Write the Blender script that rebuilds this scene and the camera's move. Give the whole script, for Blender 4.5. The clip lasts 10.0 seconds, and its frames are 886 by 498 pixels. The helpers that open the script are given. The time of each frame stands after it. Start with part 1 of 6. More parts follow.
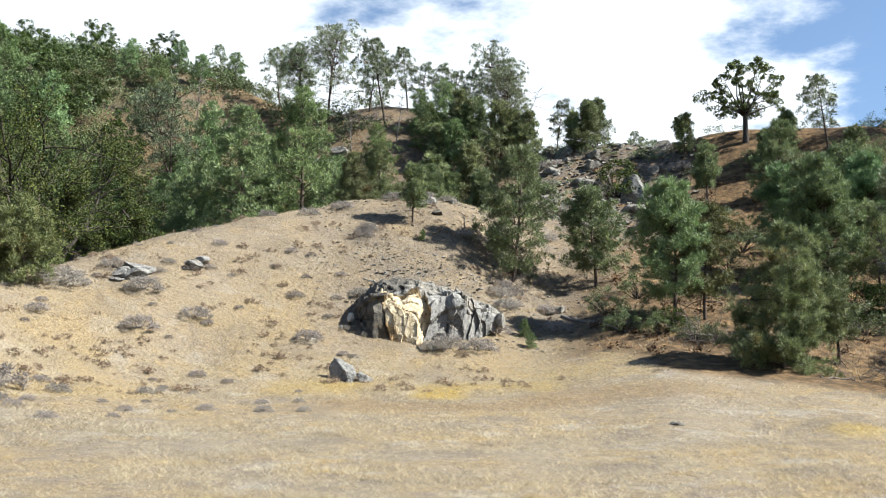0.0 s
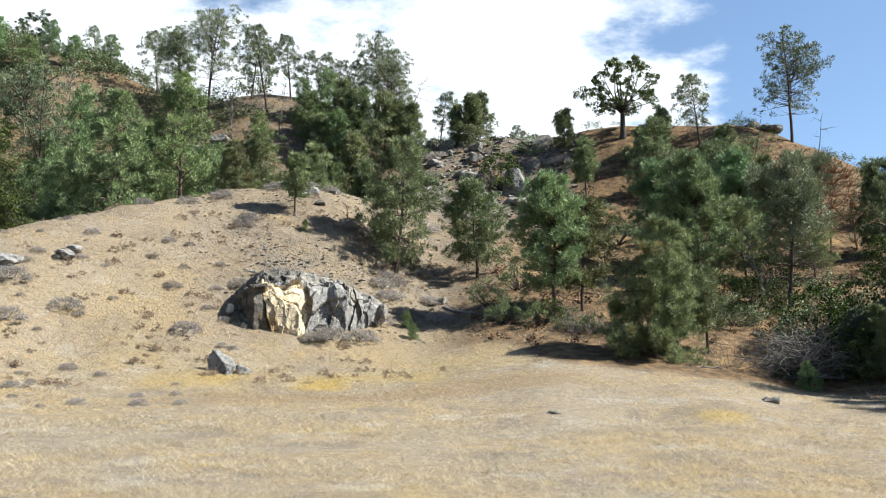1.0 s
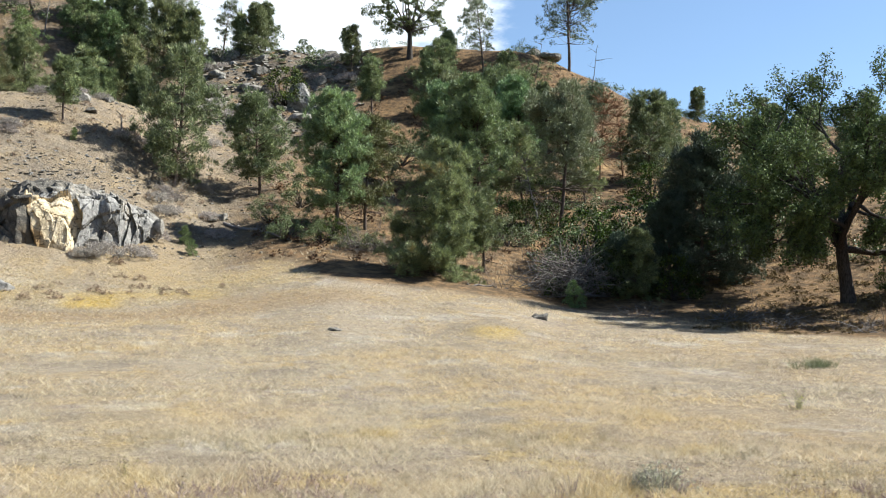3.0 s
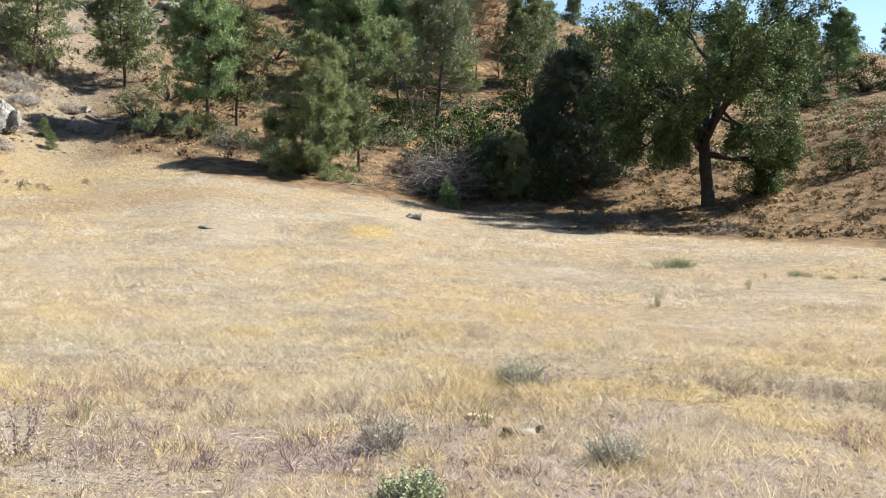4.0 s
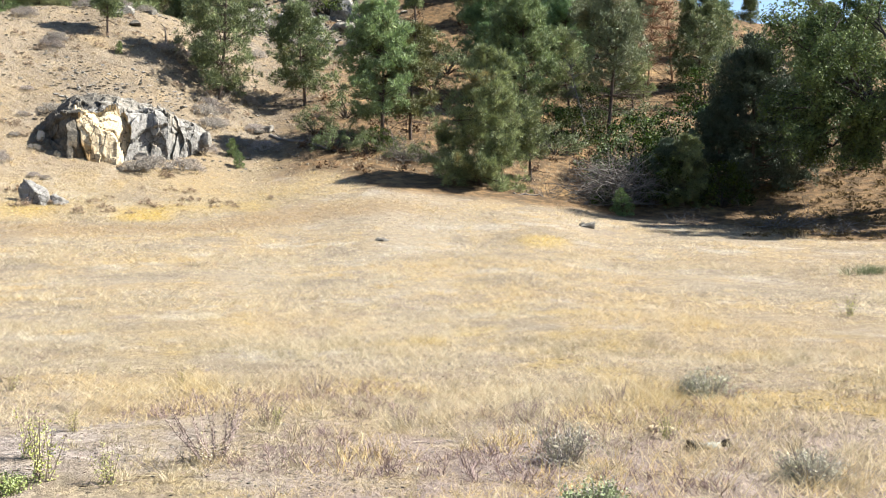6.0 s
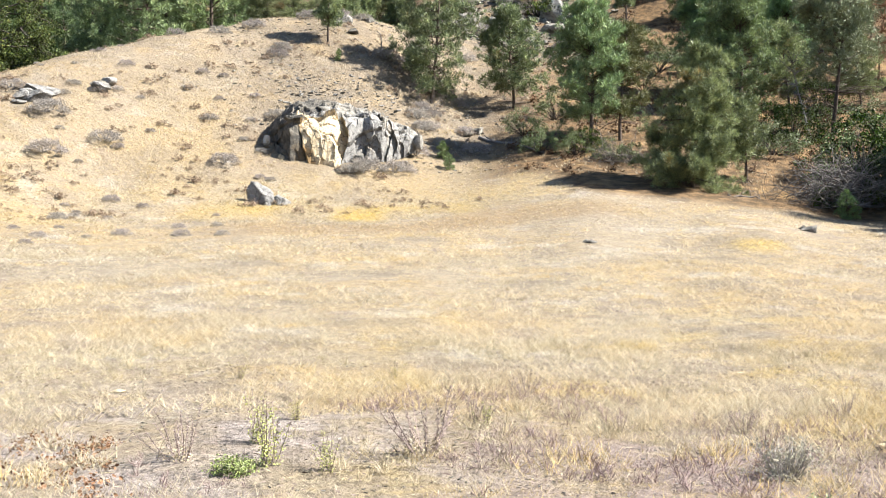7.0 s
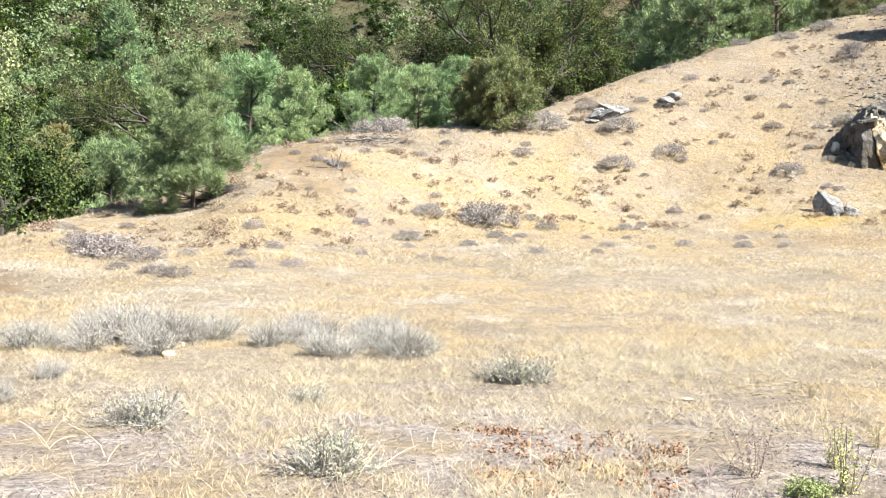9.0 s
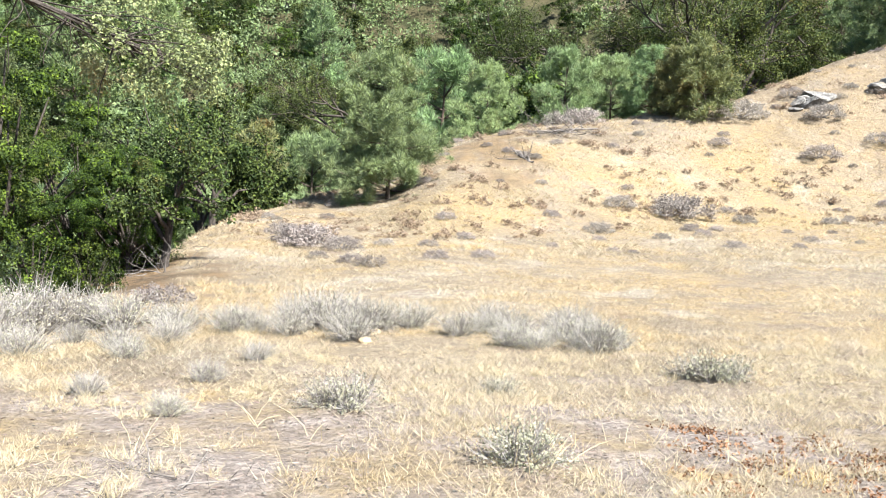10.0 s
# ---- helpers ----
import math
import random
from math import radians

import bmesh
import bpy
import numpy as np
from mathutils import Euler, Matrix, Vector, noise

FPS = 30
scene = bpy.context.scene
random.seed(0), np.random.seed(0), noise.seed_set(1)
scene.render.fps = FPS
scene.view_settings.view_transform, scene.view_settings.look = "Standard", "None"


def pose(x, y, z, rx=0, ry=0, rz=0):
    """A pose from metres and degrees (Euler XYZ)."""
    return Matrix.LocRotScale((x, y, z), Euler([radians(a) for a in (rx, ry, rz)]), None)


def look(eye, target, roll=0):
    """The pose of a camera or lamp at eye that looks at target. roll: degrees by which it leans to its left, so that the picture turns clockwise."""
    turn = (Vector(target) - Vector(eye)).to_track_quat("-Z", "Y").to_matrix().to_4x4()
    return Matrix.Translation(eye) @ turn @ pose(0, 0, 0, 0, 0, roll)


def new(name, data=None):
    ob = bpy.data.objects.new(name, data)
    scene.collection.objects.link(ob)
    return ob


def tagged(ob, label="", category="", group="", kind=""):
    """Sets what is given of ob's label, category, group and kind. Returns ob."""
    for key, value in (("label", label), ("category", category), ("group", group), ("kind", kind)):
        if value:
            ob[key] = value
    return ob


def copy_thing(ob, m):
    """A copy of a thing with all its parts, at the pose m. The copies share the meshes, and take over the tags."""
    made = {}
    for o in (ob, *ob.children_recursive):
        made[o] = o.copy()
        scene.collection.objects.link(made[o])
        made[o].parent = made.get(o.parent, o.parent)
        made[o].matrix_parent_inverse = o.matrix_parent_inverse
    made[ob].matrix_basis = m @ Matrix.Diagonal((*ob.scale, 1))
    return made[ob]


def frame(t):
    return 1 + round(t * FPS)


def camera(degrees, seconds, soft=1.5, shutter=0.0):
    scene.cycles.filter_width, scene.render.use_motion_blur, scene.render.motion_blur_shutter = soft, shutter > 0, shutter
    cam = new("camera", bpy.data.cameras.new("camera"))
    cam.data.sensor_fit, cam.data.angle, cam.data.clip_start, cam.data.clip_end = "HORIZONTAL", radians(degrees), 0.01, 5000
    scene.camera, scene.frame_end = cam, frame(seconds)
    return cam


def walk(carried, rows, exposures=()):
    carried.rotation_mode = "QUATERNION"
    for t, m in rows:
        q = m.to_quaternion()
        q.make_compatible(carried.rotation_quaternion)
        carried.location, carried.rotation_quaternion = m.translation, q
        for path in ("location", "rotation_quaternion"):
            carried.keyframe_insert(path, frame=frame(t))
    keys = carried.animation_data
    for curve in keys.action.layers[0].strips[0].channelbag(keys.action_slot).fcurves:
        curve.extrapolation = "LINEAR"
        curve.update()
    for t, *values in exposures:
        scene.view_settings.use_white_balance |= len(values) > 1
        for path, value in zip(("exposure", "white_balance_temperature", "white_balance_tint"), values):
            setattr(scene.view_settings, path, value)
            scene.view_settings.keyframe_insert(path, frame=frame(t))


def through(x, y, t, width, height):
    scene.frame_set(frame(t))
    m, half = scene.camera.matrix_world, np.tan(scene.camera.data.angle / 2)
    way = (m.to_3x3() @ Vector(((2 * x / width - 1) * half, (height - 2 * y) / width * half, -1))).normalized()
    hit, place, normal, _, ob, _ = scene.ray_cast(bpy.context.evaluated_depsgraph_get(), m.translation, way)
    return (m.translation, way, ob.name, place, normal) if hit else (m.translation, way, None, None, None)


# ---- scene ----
cam = camera(48.3, 10.0, soft=1.05)

# Seconds; turn to the left, tilt up and lean to the right in degrees. The camera is held at arm's length and turns on the spot.
TURNS = [
    (0, -0.16, 9.33, -1.11),
    (0.5, -2.40, 8.44, -0.95),
    (1, -6.91, 8.91, -0.48),
    (1.5, -11.01, 8.95, -0.68),
    (2, -13.71, 8.92, -0.76),
    (2.5, -16.46, 7.54, -0.83),
    (3, -19.44, 4.25, -0.29),
    (3.2, -20.50, 2.24, -0.59),
    (4.3, -28.61, -1.81, -0.79),
    (4.5, -29.24, -1.72, -0.80),
    (5, -28.21, -1.78, 0.10),
    (5.5, -22.83, -1.19, 0.21),
    (5.7, -20.51, -1.03, 0.18),
    (6.8, -6.80, -1.01, -0.05),
    (7, -4.82, -0.91, -0.33),
    (7.5, 2.27, -0.74, -0.06),
    (8, 9.69, -0.15, -0.51),
    (8.5, 18.65, -0.50, -0.55),
    (9, 26.78, -0.58, -0.82),
    (9.5, 33.27, -0.97, -0.99),
    (10, 37.71, -1.25, -1.31),
]
ARM, EYE = 0.20, 1.65
walk(cam, [(t, pose(-ARM * math.sin(radians(turn)), ARM * math.cos(radians(turn)), EYE, 90 + tilt, lean, turn)) for t, turn, tilt, lean in TURNS],
     [(0.0, 1.57, 6080, 6), (3.0, 1.58, 6080, 6), (4.5, 1.92, 6400, 8), (5.5, 1.92, 6400, 8), (7.0, 2.10, 6250, 9), (8.0, 2.13, 6200, 9), (10.0, 2.10, 6150, 9)])

# ---- light ----
SUN_BEARING, SUN_HEIGHT = 100, 44
sun_way = Vector((math.sin(radians(SUN_BEARING)) * math.cos(radians(SUN_HEIGHT)), math.cos(radians(SUN_BEARING)) * math.cos(radians(SUN_HEIGHT)),
                  math.sin(radians(SUN_HEIGHT))))
sun = new("sun", bpy.data.lights.new("sun", "SUN"))
sun.data.energy, sun.data.angle, sun.data.color = 5.0, radians(0.53), (1.0, 0.95, 0.86)
sun.matrix_world = look(sun_way * 300, (0, 0, 0))


class Nodes:
    """A short way to write a node tree."""

    def __init__(self, tree):
        self.tree = tree
        tree.nodes.clear()

    def add(self, kind, inputs=None, **settings):
        node = self.tree.nodes.new(kind)
        for key, value in settings.items():
            setattr(node, key, value)
        for key, value in (inputs or {}).items():
            if isinstance(value, bpy.types.NodeSocket):
                self.tree.links.new(value, node.inputs[key])
            else:
                node.inputs[key].default_value = value
        return node

    def math(self, operation, a, b=0.0, clamp=False):
        return self.add("ShaderNodeMath", {0: a, 1: b}, operation=operation, use_clamp=clamp).outputs[0]

    def ramp(self, value, low, high, to_low=0.0, to_high=1.0):
        return self.add("ShaderNodeMapRange", {0: value, 1: low, 2: high, 3: to_low, 4: to_high}, interpolation_type="SMOOTHSTEP").outputs[0]

    def mix(self, factor, a, b, blend="MIX"):
        return self.add("ShaderNodeMix", {0: factor, 6: a, 7: b}, data_type="RGBA", blend_type=blend).outputs[2]

    def noise(self, vector, scale, detail=4.0, rough=0.55):
        return self.add("ShaderNodeTexNoise", {"Vector": vector, "Scale": scale, "Detail": detail, "Roughness": rough}).outputs[0]

    def place(self):
        return self.add("ShaderNodeNewGeometry").outputs["Position"]

    def attribute(self, name):
        return self.add("ShaderNodeAttribute", attribute_name=name).outputs["Fac"]


def rgb(r, g, b):
    return (r, g, b, 1.0)


world = bpy.data.worlds.new("sky")
scene.world = world
world.use_nodes = True
n = Nodes(world.node_tree)
sky = n.add("ShaderNodeTexSky", sky_type="NISHITA", sun_disc=False, sun_elevation=radians(SUN_HEIGHT), sun_rotation=radians(SUN_BEARING),
            altitude=300.0, air_density=1.0, dust_density=0.25, ozone_density=2.6)
way = n.add("ShaderNodeTexCoord").outputs["Generated"]
parts_of_way = n.add("ShaderNodeSeparateXYZ", {0: way})
rise = n.math("ADD", parts_of_way.outputs[2], 0.12)
flat = n.add("ShaderNodeVectorMath", {0: way, 1: n.add("ShaderNodeCombineXYZ", {0: rise, 1: rise, 2: 1.0}).outputs[0]}, operation="DIVIDE").outputs[0]
billow = n.noise(flat, 1.5, 10.0, 0.60)
bank = n.ramp(parts_of_way.outputs[0], 0.20, 0.46, 0.15, -0.24)
low = n.math("MULTIPLY", n.ramp(parts_of_way.outputs[2], 0.42, 0.62, 1.0, 0.0), n.ramp(parts_of_way.outputs[1], 0.45, 0.65))
cover = n.math("MULTIPLY", n.ramp(n.math("ADD", billow, bank), 0.46, 0.60, 0.05, 1.0), low)
tint = n.mix(n.noise(flat, 3.0, 5.0), rgb(6.6, 6.9, 7.3), rgb(8.8, 8.8, 8.8))
n.add("ShaderNodeOutputWorld", {0: n.add("ShaderNodeBackground", {0: n.mix(cover, sky.outputs[0], tint), 1: 0.056}).outputs[0]})

# ---- materials ----
def material(name):
    m = bpy.data.materials.new(name)
    m.use_nodes = True
    return m, Nodes(m.node_tree)


def finish(n, colour, roughness=0.9, bump=None, strength=0.4, distance=0.02, specular=0.2):
    inputs = {"Base Color": colour, "Roughness": roughness, "Specular IOR Level": specular}
    if bump is not None:
        inputs["Normal"] = n.add("ShaderNodeBump", {"Height": bump, "Strength": strength, "Distance": distance}).outputs[0]
    n.add("ShaderNodeOutputMaterial", {0: n.add("ShaderNodeBsdfPrincipled", inputs).outputs[0]})


def straw_colour(n, where):
    """Dry annual grass: bleached straw, gold, grey and brown in drifts."""
    drift = n.noise(where, 0.16, 5.0, 0.6)
    c = n.mix(n.ramp(drift, 0.40, 0.60), rgb(0.290, 0.246, 0.175), rgb(0.312, 0.240, 0.135))
    c = n.mix(n.ramp(n.noise(where, 0.9, 4.0, 0.6), 0.50, 0.66, 0.0, 0.8), c, rgb(0.215, 0.180, 0.138))
    c = n.mix(n.ramp(n.noise(where, 0.42, 5.0, 0.65), 0.54, 0.64, 0.0, 0.95), c, rgb(0.350, 0.316, 0.252))
    c = n.mix(n.ramp(n.noise(where, 1.7, 5.0, 0.65), 0.54, 0.68, 0.0, 0.65), c, rgb(0.185, 0.138, 0.118))
    c = n.mix(n.ramp(n.noise(where, 0.55, 6.0, 0.72), 0.55, 0.66, 0.0, 0.75), c, rgb(0.350, 0.255, 0.115))
    c = n.mix(n.ramp(n.noise(where, 3.1, 4.0, 0.7), 0.56, 0.70, 0.0, 0.6), c, rgb(0.400, 0.360, 0.280))
    c = n.mix(n.ramp(n.noise(where, 0.23, 6.0, 0.7), 0.52, 0.62, 0.0, 0.85), c, rgb(0.205, 0.172, 0.125))
    c = n.mix(n.attribute("gold"), c, rgb(0.365, 0.260, 0.062))
    return n.mix(n.attribute("brown"), c, rgb(0.235, 0.168, 0.092))


def ground_material():
    m, n = material("dry_ground")
    where = n.place()
    fine = n.noise(where, 9.0, 6.0, 0.7)
    c = n.mix(n.ramp(fine, 0.34, 0.64, 0.15, 0.75), straw_colour(n, where), rgb(0.150, 0.116, 0.088))
    pebbles = n.add("ShaderNodeRGBToBW", {0: n.add("ShaderNodeTexVoronoi", {"Vector": where, "Scale": 26.0}).outputs["Color"]}).outputs[0]
    gravel = n.mix(n.ramp(n.noise(where, 3.0), 0.35, 0.65), rgb(0.186, 0.154, 0.134), rgb(0.269, 0.230, 0.202))
    gravel = n.mix(0.4, gravel, pebbles, "OVERLAY")
    c = n.mix(n.math("MULTIPLY", n.attribute("bench"), n.ramp(n.noise(where, 0.8, 5.0), 0.38, 0.6)), c, gravel)
    c = n.mix(n.math("MULTIPLY", n.attribute("mauve"), n.ramp(n.noise(where, 1.1, 6.0, 0.7), 0.36, 0.56)), c, rgb(0.205, 0.160, 0.138))
    hill = n.mix(n.ramp(n.noise(where, 0.22, 6.0, 0.65), 0.38, 0.62), rgb(0.140, 0.108, 0.076), rgb(0.230, 0.165, 0.092))
    hill = n.mix(n.ramp(n.noise(where, 1.6, 5.0, 0.7), 0.5, 0.68), hill, rgb(0.080, 0.064, 0.048))
    c = n.mix(n.attribute("hill"), c, hill)
    duff = n.mix(n.ramp(n.noise(where, 1.5, 9.0, 0.72), 0.42, 0.6), rgb(0.060, 0.038, 0.020), rgb(0.165, 0.102, 0.050))
    duff = n.mix(n.ramp(n.noise(where, 0.28, 6.0, 0.7), 0.56, 0.68), duff, rgb(0.260, 0.165, 0.075))
    c = n.mix(n.math("MULTIPLY", n.attribute("duff"), 0.9), c, duff)
    # Woods floor: shade of the undergrowth put into a near-black litter colour.
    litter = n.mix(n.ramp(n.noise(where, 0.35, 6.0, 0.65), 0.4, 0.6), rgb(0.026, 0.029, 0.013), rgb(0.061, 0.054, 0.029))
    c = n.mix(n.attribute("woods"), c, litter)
    scree = n.mix(n.ramp(n.noise(where, 2.4, 8.0, 0.75), 0.42, 0.6), rgb(0.074, 0.060, 0.047), rgb(0.173, 0.146, 0.115))
    c = n.mix(n.math("MULTIPLY", n.attribute("scree"), n.ramp(n.noise(where, 0.5, 6.0, 0.7), 0.36, 0.56)), c, scree)
    bump = n.math("ADD", n.noise(where, 2.2, 8.0, 0.7), n.math("MULTIPLY", fine, 0.35))
    finish(n, c, 0.95, bump, 0.9, 0.22, 0.1)
    return m


def grass_material():
    m, n = material("dry_grass")
    where = n.place()
    luck = n.add("ShaderNodeNewGeometry").outputs["Random Per Island"]
    c = n.mix(1.0, straw_colour(n, where), rgb(1.48, 1.48, 1.48), "MULTIPLY")
    c = n.mix(n.ramp(luck, 0.25, 1.0, 0.0, 0.68), c, rgb(0.600, 0.525, 0.385))
    c = n.mix(n.ramp(luck, 0.12, 0.06, 0.0, 0.5), c, rgb(0.190, 0.138, 0.090))
    front = n.add("ShaderNodeBsdfDiffuse", {"Color": c}).outputs[0]
    back = n.add("ShaderNodeBsdfTranslucent", {"Color": c}).outputs[0]
    n.add("ShaderNodeOutputMaterial", {0: n.add("ShaderNodeMixShader", {0: 0.5, 1: front, 2: back}).outputs[0]})
    return m


def leaf_material(name, dark, light, dry=None, through=0.09, gloss=0.25, low=0.2, high=0.9, vary=0.18):
    """Foliage that varies from leaf to leaf and from tree to tree."""
    m, n = material(name)
    luck = n.add("ShaderNodeNewGeometry").outputs["Random Per Island"]
    tree = n.add("ShaderNodeObjectInfo").outputs["Random"]
    where = n.place()
    c = n.mix(n.ramp(n.math("ADD", n.math("MULTIPLY", luck, 0.32), n.math("MULTIPLY", n.noise(where, 1.3, 4.0), 0.78)), low, high), rgb(*dark), rgb(*light))
    if dry:
        c = n.mix(n.math("MULTIPLY", n.ramp(n.noise(where, 0.7, 4.0), 0.58, 0.72), n.ramp(luck, 0.3, 0.8)), c, rgb(*dry))
    c = n.add("ShaderNodeHueSaturation", {"Hue": n.ramp(n.math("FRACT", n.math("MULTIPLY", tree, 7.3)), 0, 1, 0.480, 0.514), "Saturation": n.ramp(luck, 0, 1, 0.85, 1.1),
                                          "Value": n.ramp(tree, 0, 1, 1 - vary, 1 + vary), "Color": c}).outputs[0]
    front = n.add("ShaderNodeBsdfPrincipled", {"Base Color": c, "Roughness": 0.55, "Specular IOR Level": gloss}).outputs[0]
    back = n.add("ShaderNodeBsdfTranslucent", {"Color": c}).outputs[0]
    n.add("ShaderNodeOutputMaterial", {0: n.add("ShaderNodeMixShader", {0: through, 1: front, 2: back}).outputs[0]})
    return m


def bark_material(name, dark, light):
    m, n = material(name)
    where = n.add("ShaderNodeTexCoord").outputs["Object"]
    grain = n.noise(n.add("ShaderNodeMapping", {"Vector": where, "Scale": (7.0, 7.0, 1.6)}).outputs[0], 2.5, 6.0, 0.7)
    finish(n, n.mix(n.ramp(grain, 0.35, 0.65), rgb(*dark), rgb(*light)), 0.92, grain, 0.7, 0.03, 0.1)
    return m


def rock_material(name, base, pale, stain, stain_low=0.55):
    m, n = material(name)
    where = n.place()
    big, mid, fine = n.noise(where, 0.55, 5.0, 0.6), n.noise(where, 2.2, 8.0, 0.72), n.noise(where, 11.0, 6.0, 0.7)
    c = n.mix(n.ramp(mid, 0.36, 0.62), rgb(*base), rgb(*pale))
    c = n.mix(n.ramp(big, stain_low, stain_low + 0.12, 0.0, 0.85), c, rgb(*stain))
    bent_where = n.add("ShaderNodeVectorMath", {0: where, 1: n.add("ShaderNodeTexNoise", {"Vector": where, "Scale": 1.4, "Detail": 5.0}).outputs[1]}, operation="ADD").outputs[0]
    cracks = n.add("ShaderNodeTexVoronoi", {"Vector": bent_where, "Scale": 1.6}, feature="DISTANCE_TO_EDGE").outputs["Distance"]
    c = n.mix(n.ramp(cracks, 0.0, 0.035, 0.85, 0.0), c, rgb(0.038, 0.033, 0.029))
    c = n.mix(n.ramp(fine, 0.55, 0.75, 0.0, 0.6), c, rgb(0.058, 0.054, 0.048))
    finish(n, c, 0.9, n.math("ADD", mid, n.math("MULTIPLY", fine, 0.3)), 1.0, 0.15, 0.15)
    return m


def plain_material(name, a, b, scale=8.0):
    m, n = material(name)
    luck = n.add("ShaderNodeNewGeometry").outputs["Random Per Island"]
    grain = n.noise(n.place(), scale, 5.0, 0.65)
    finish(n, n.mix(n.ramp(n.math("ADD", n.math("MULTIPLY", grain, 0.6), n.math("MULTIPLY", luck, 0.4)), 0.3, 0.7), rgb(*a), rgb(*b)), 0.9, grain, 0.4, 0.01, 0.1)
    return m


GROUND, GRASS = ground_material(), grass_material()
PINE = leaf_material("pine_needles", (0.046, 0.064, 0.026), (0.348, 0.387, 0.175), (0.230, 0.153, 0.059), 0.17, 0.3, 0.28, 0.95)
PINE_BLUE = leaf_material("blue_pine_needles", (0.052, 0.085, 0.037), (0.294, 0.392, 0.170), (0.174, 0.143, 0.060), 0.12, 0.25)
# Darkened pine needles: the shade on these backlit pines is in the colour.
PINE_SHADED = leaf_material("shaded_pine_needles", (0.022, 0.035, 0.022), (0.112, 0.148, 0.096), None, 0.05, 0.25)
PINE_OLIVE = leaf_material("olive_pine_needles", (0.038, 0.062, 0.022), (0.205, 0.270, 0.105), (0.179, 0.128, 0.058), 0.12, 0.25, 0.2, 0.9, 0.32)
PINE_GREY = leaf_material("thin_pine_needles", (0.082, 0.104, 0.055), (0.203, 0.234, 0.130), (0.216, 0.165, 0.086))
PINE_BROWN = leaf_material("browning_pine_needles", (0.065, 0.081, 0.030), (0.207, 0.216, 0.084), (0.220, 0.148, 0.058))
# The OAK and LIVE_OAK ramps skew dark: gap shade put into leaf colour.
OAK = leaf_material("oak_leaves", (0.018, 0.031, 0.010), (0.117, 0.146, 0.045), (0.109, 0.079, 0.029), 0.14, 0.06, 0.32, 0.95, 0.26)
LIVE_OAK = leaf_material("live_oak_leaves", (0.012, 0.024, 0.005), (0.133, 0.189, 0.036), (0.088, 0.071, 0.028), 0.12, 0.08, 0.42, 0.95, 0.26)
PALE_OAK = leaf_material("pale_oak_leaves", (0.040, 0.056, 0.018), (0.245, 0.270, 0.125), (0.240, 0.195, 0.105), 0.25, 0.2, 0.15, 0.85)
CHAPARRAL = leaf_material("chaparral_leaves", (0.060, 0.085, 0.030), (0.150, 0.185, 0.075), (0.128, 0.102, 0.051))
SAGE = leaf_material("sage_leaves", (0.270, 0.260, 0.180), (0.440, 0.425, 0.315), (0.349, 0.303, 0.207), 0.35, 0.1)
GREEN_SAGE = leaf_material("green_sage_leaves", (0.114, 0.144, 0.060), (0.252, 0.275, 0.156), None)
GREEN_HERB = leaf_material("green_herb_leaves", (0.240, 0.240, 0.060), (0.430, 0.410, 0.150), None)
VIVID = leaf_material("vivid_green_leaves", (0.125, 0.175, 0.045), (0.260, 0.330, 0.120), None)
DRY_LEAF = leaf_material("dry_shrub_leaves", (0.216, 0.192, 0.174), (0.360, 0.322, 0.286), (0.336, 0.286, 0.204), 0.38, 0.05)
TUFT = leaf_material("tan_tuft_leaves", (0.224, 0.179, 0.118), (0.347, 0.280, 0.190), (0.287, 0.241, 0.179), 0.38, 0.0)
DRY_SHRUB = plain_material("dry_shrub_twigs", (0.184, 0.167, 0.155), (0.332, 0.309, 0.286))
DEAD_WOOD = plain_material("dead_grey_wood", (0.083, 0.074, 0.067), (0.211, 0.189, 0.173))
CLOD = leaf_material("brown_slope_tufts", (0.076, 0.052, 0.028), (0.158, 0.109, 0.059), (0.071, 0.054, 0.038), 0.05, 0.0)
RUSTY = plain_material("rust_brown_leaves", (0.140, 0.072, 0.040), (0.265, 0.150, 0.085))
DEBRIS = plain_material("dark_plant_debris", (0.096, 0.070, 0.058), (0.218, 0.170, 0.141))
STALK = plain_material("dry_brown_stalks", (0.192, 0.146, 0.134), (0.323, 0.257, 0.218))
STRAW_STEM = plain_material("straw_stems", (0.307, 0.250, 0.147), (0.461, 0.397, 0.275))
GOLD_STRAW = plain_material("golden_straw", (0.420, 0.300, 0.120), (0.600, 0.470, 0.230))
PINE_BARK = bark_material("pine_bark", (0.045, 0.033, 0.027), (0.122, 0.093, 0.074))
OAK_DARK = leaf_material("dark_oak_leaves", (0.030, 0.044, 0.017), (0.140, 0.172, 0.066), None, 0.16, 0.05)
OAK_BARK = bark_material("oak_bark", (0.029, 0.024, 0.020), (0.083, 0.070, 0.061))
ROCK = rock_material("grey_rock", (0.100, 0.092, 0.080), (0.262, 0.242, 0.211), (0.230, 0.176, 0.108), 0.58)
ROCK_DARK = rock_material("dark_lichen_rock", (0.054, 0.050, 0.044), (0.154, 0.138, 0.115), (0.128, 0.096, 0.058), 0.58)
ROCK_CREAM = rock_material("cream_rock", (0.408, 0.320, 0.201), (0.608, 0.504, 0.348), (0.340, 0.207, 0.084), 0.54)
ROCK_BLUE = rock_material("blue_grey_rock", (0.105, 0.110, 0.115), (0.261, 0.265, 0.265), (0.220, 0.212, 0.196), 0.62)
ROCK_PALE = rock_material("pale_grey_rock", (0.138, 0.132, 0.124), (0.265, 0.252, 0.233), (0.201, 0.164, 0.117), 0.6)
ROCK_WHITE = rock_material("white_rock", (0.397, 0.371, 0.320), (0.499, 0.480, 0.442), (0.352, 0.301, 0.218), 0.62)
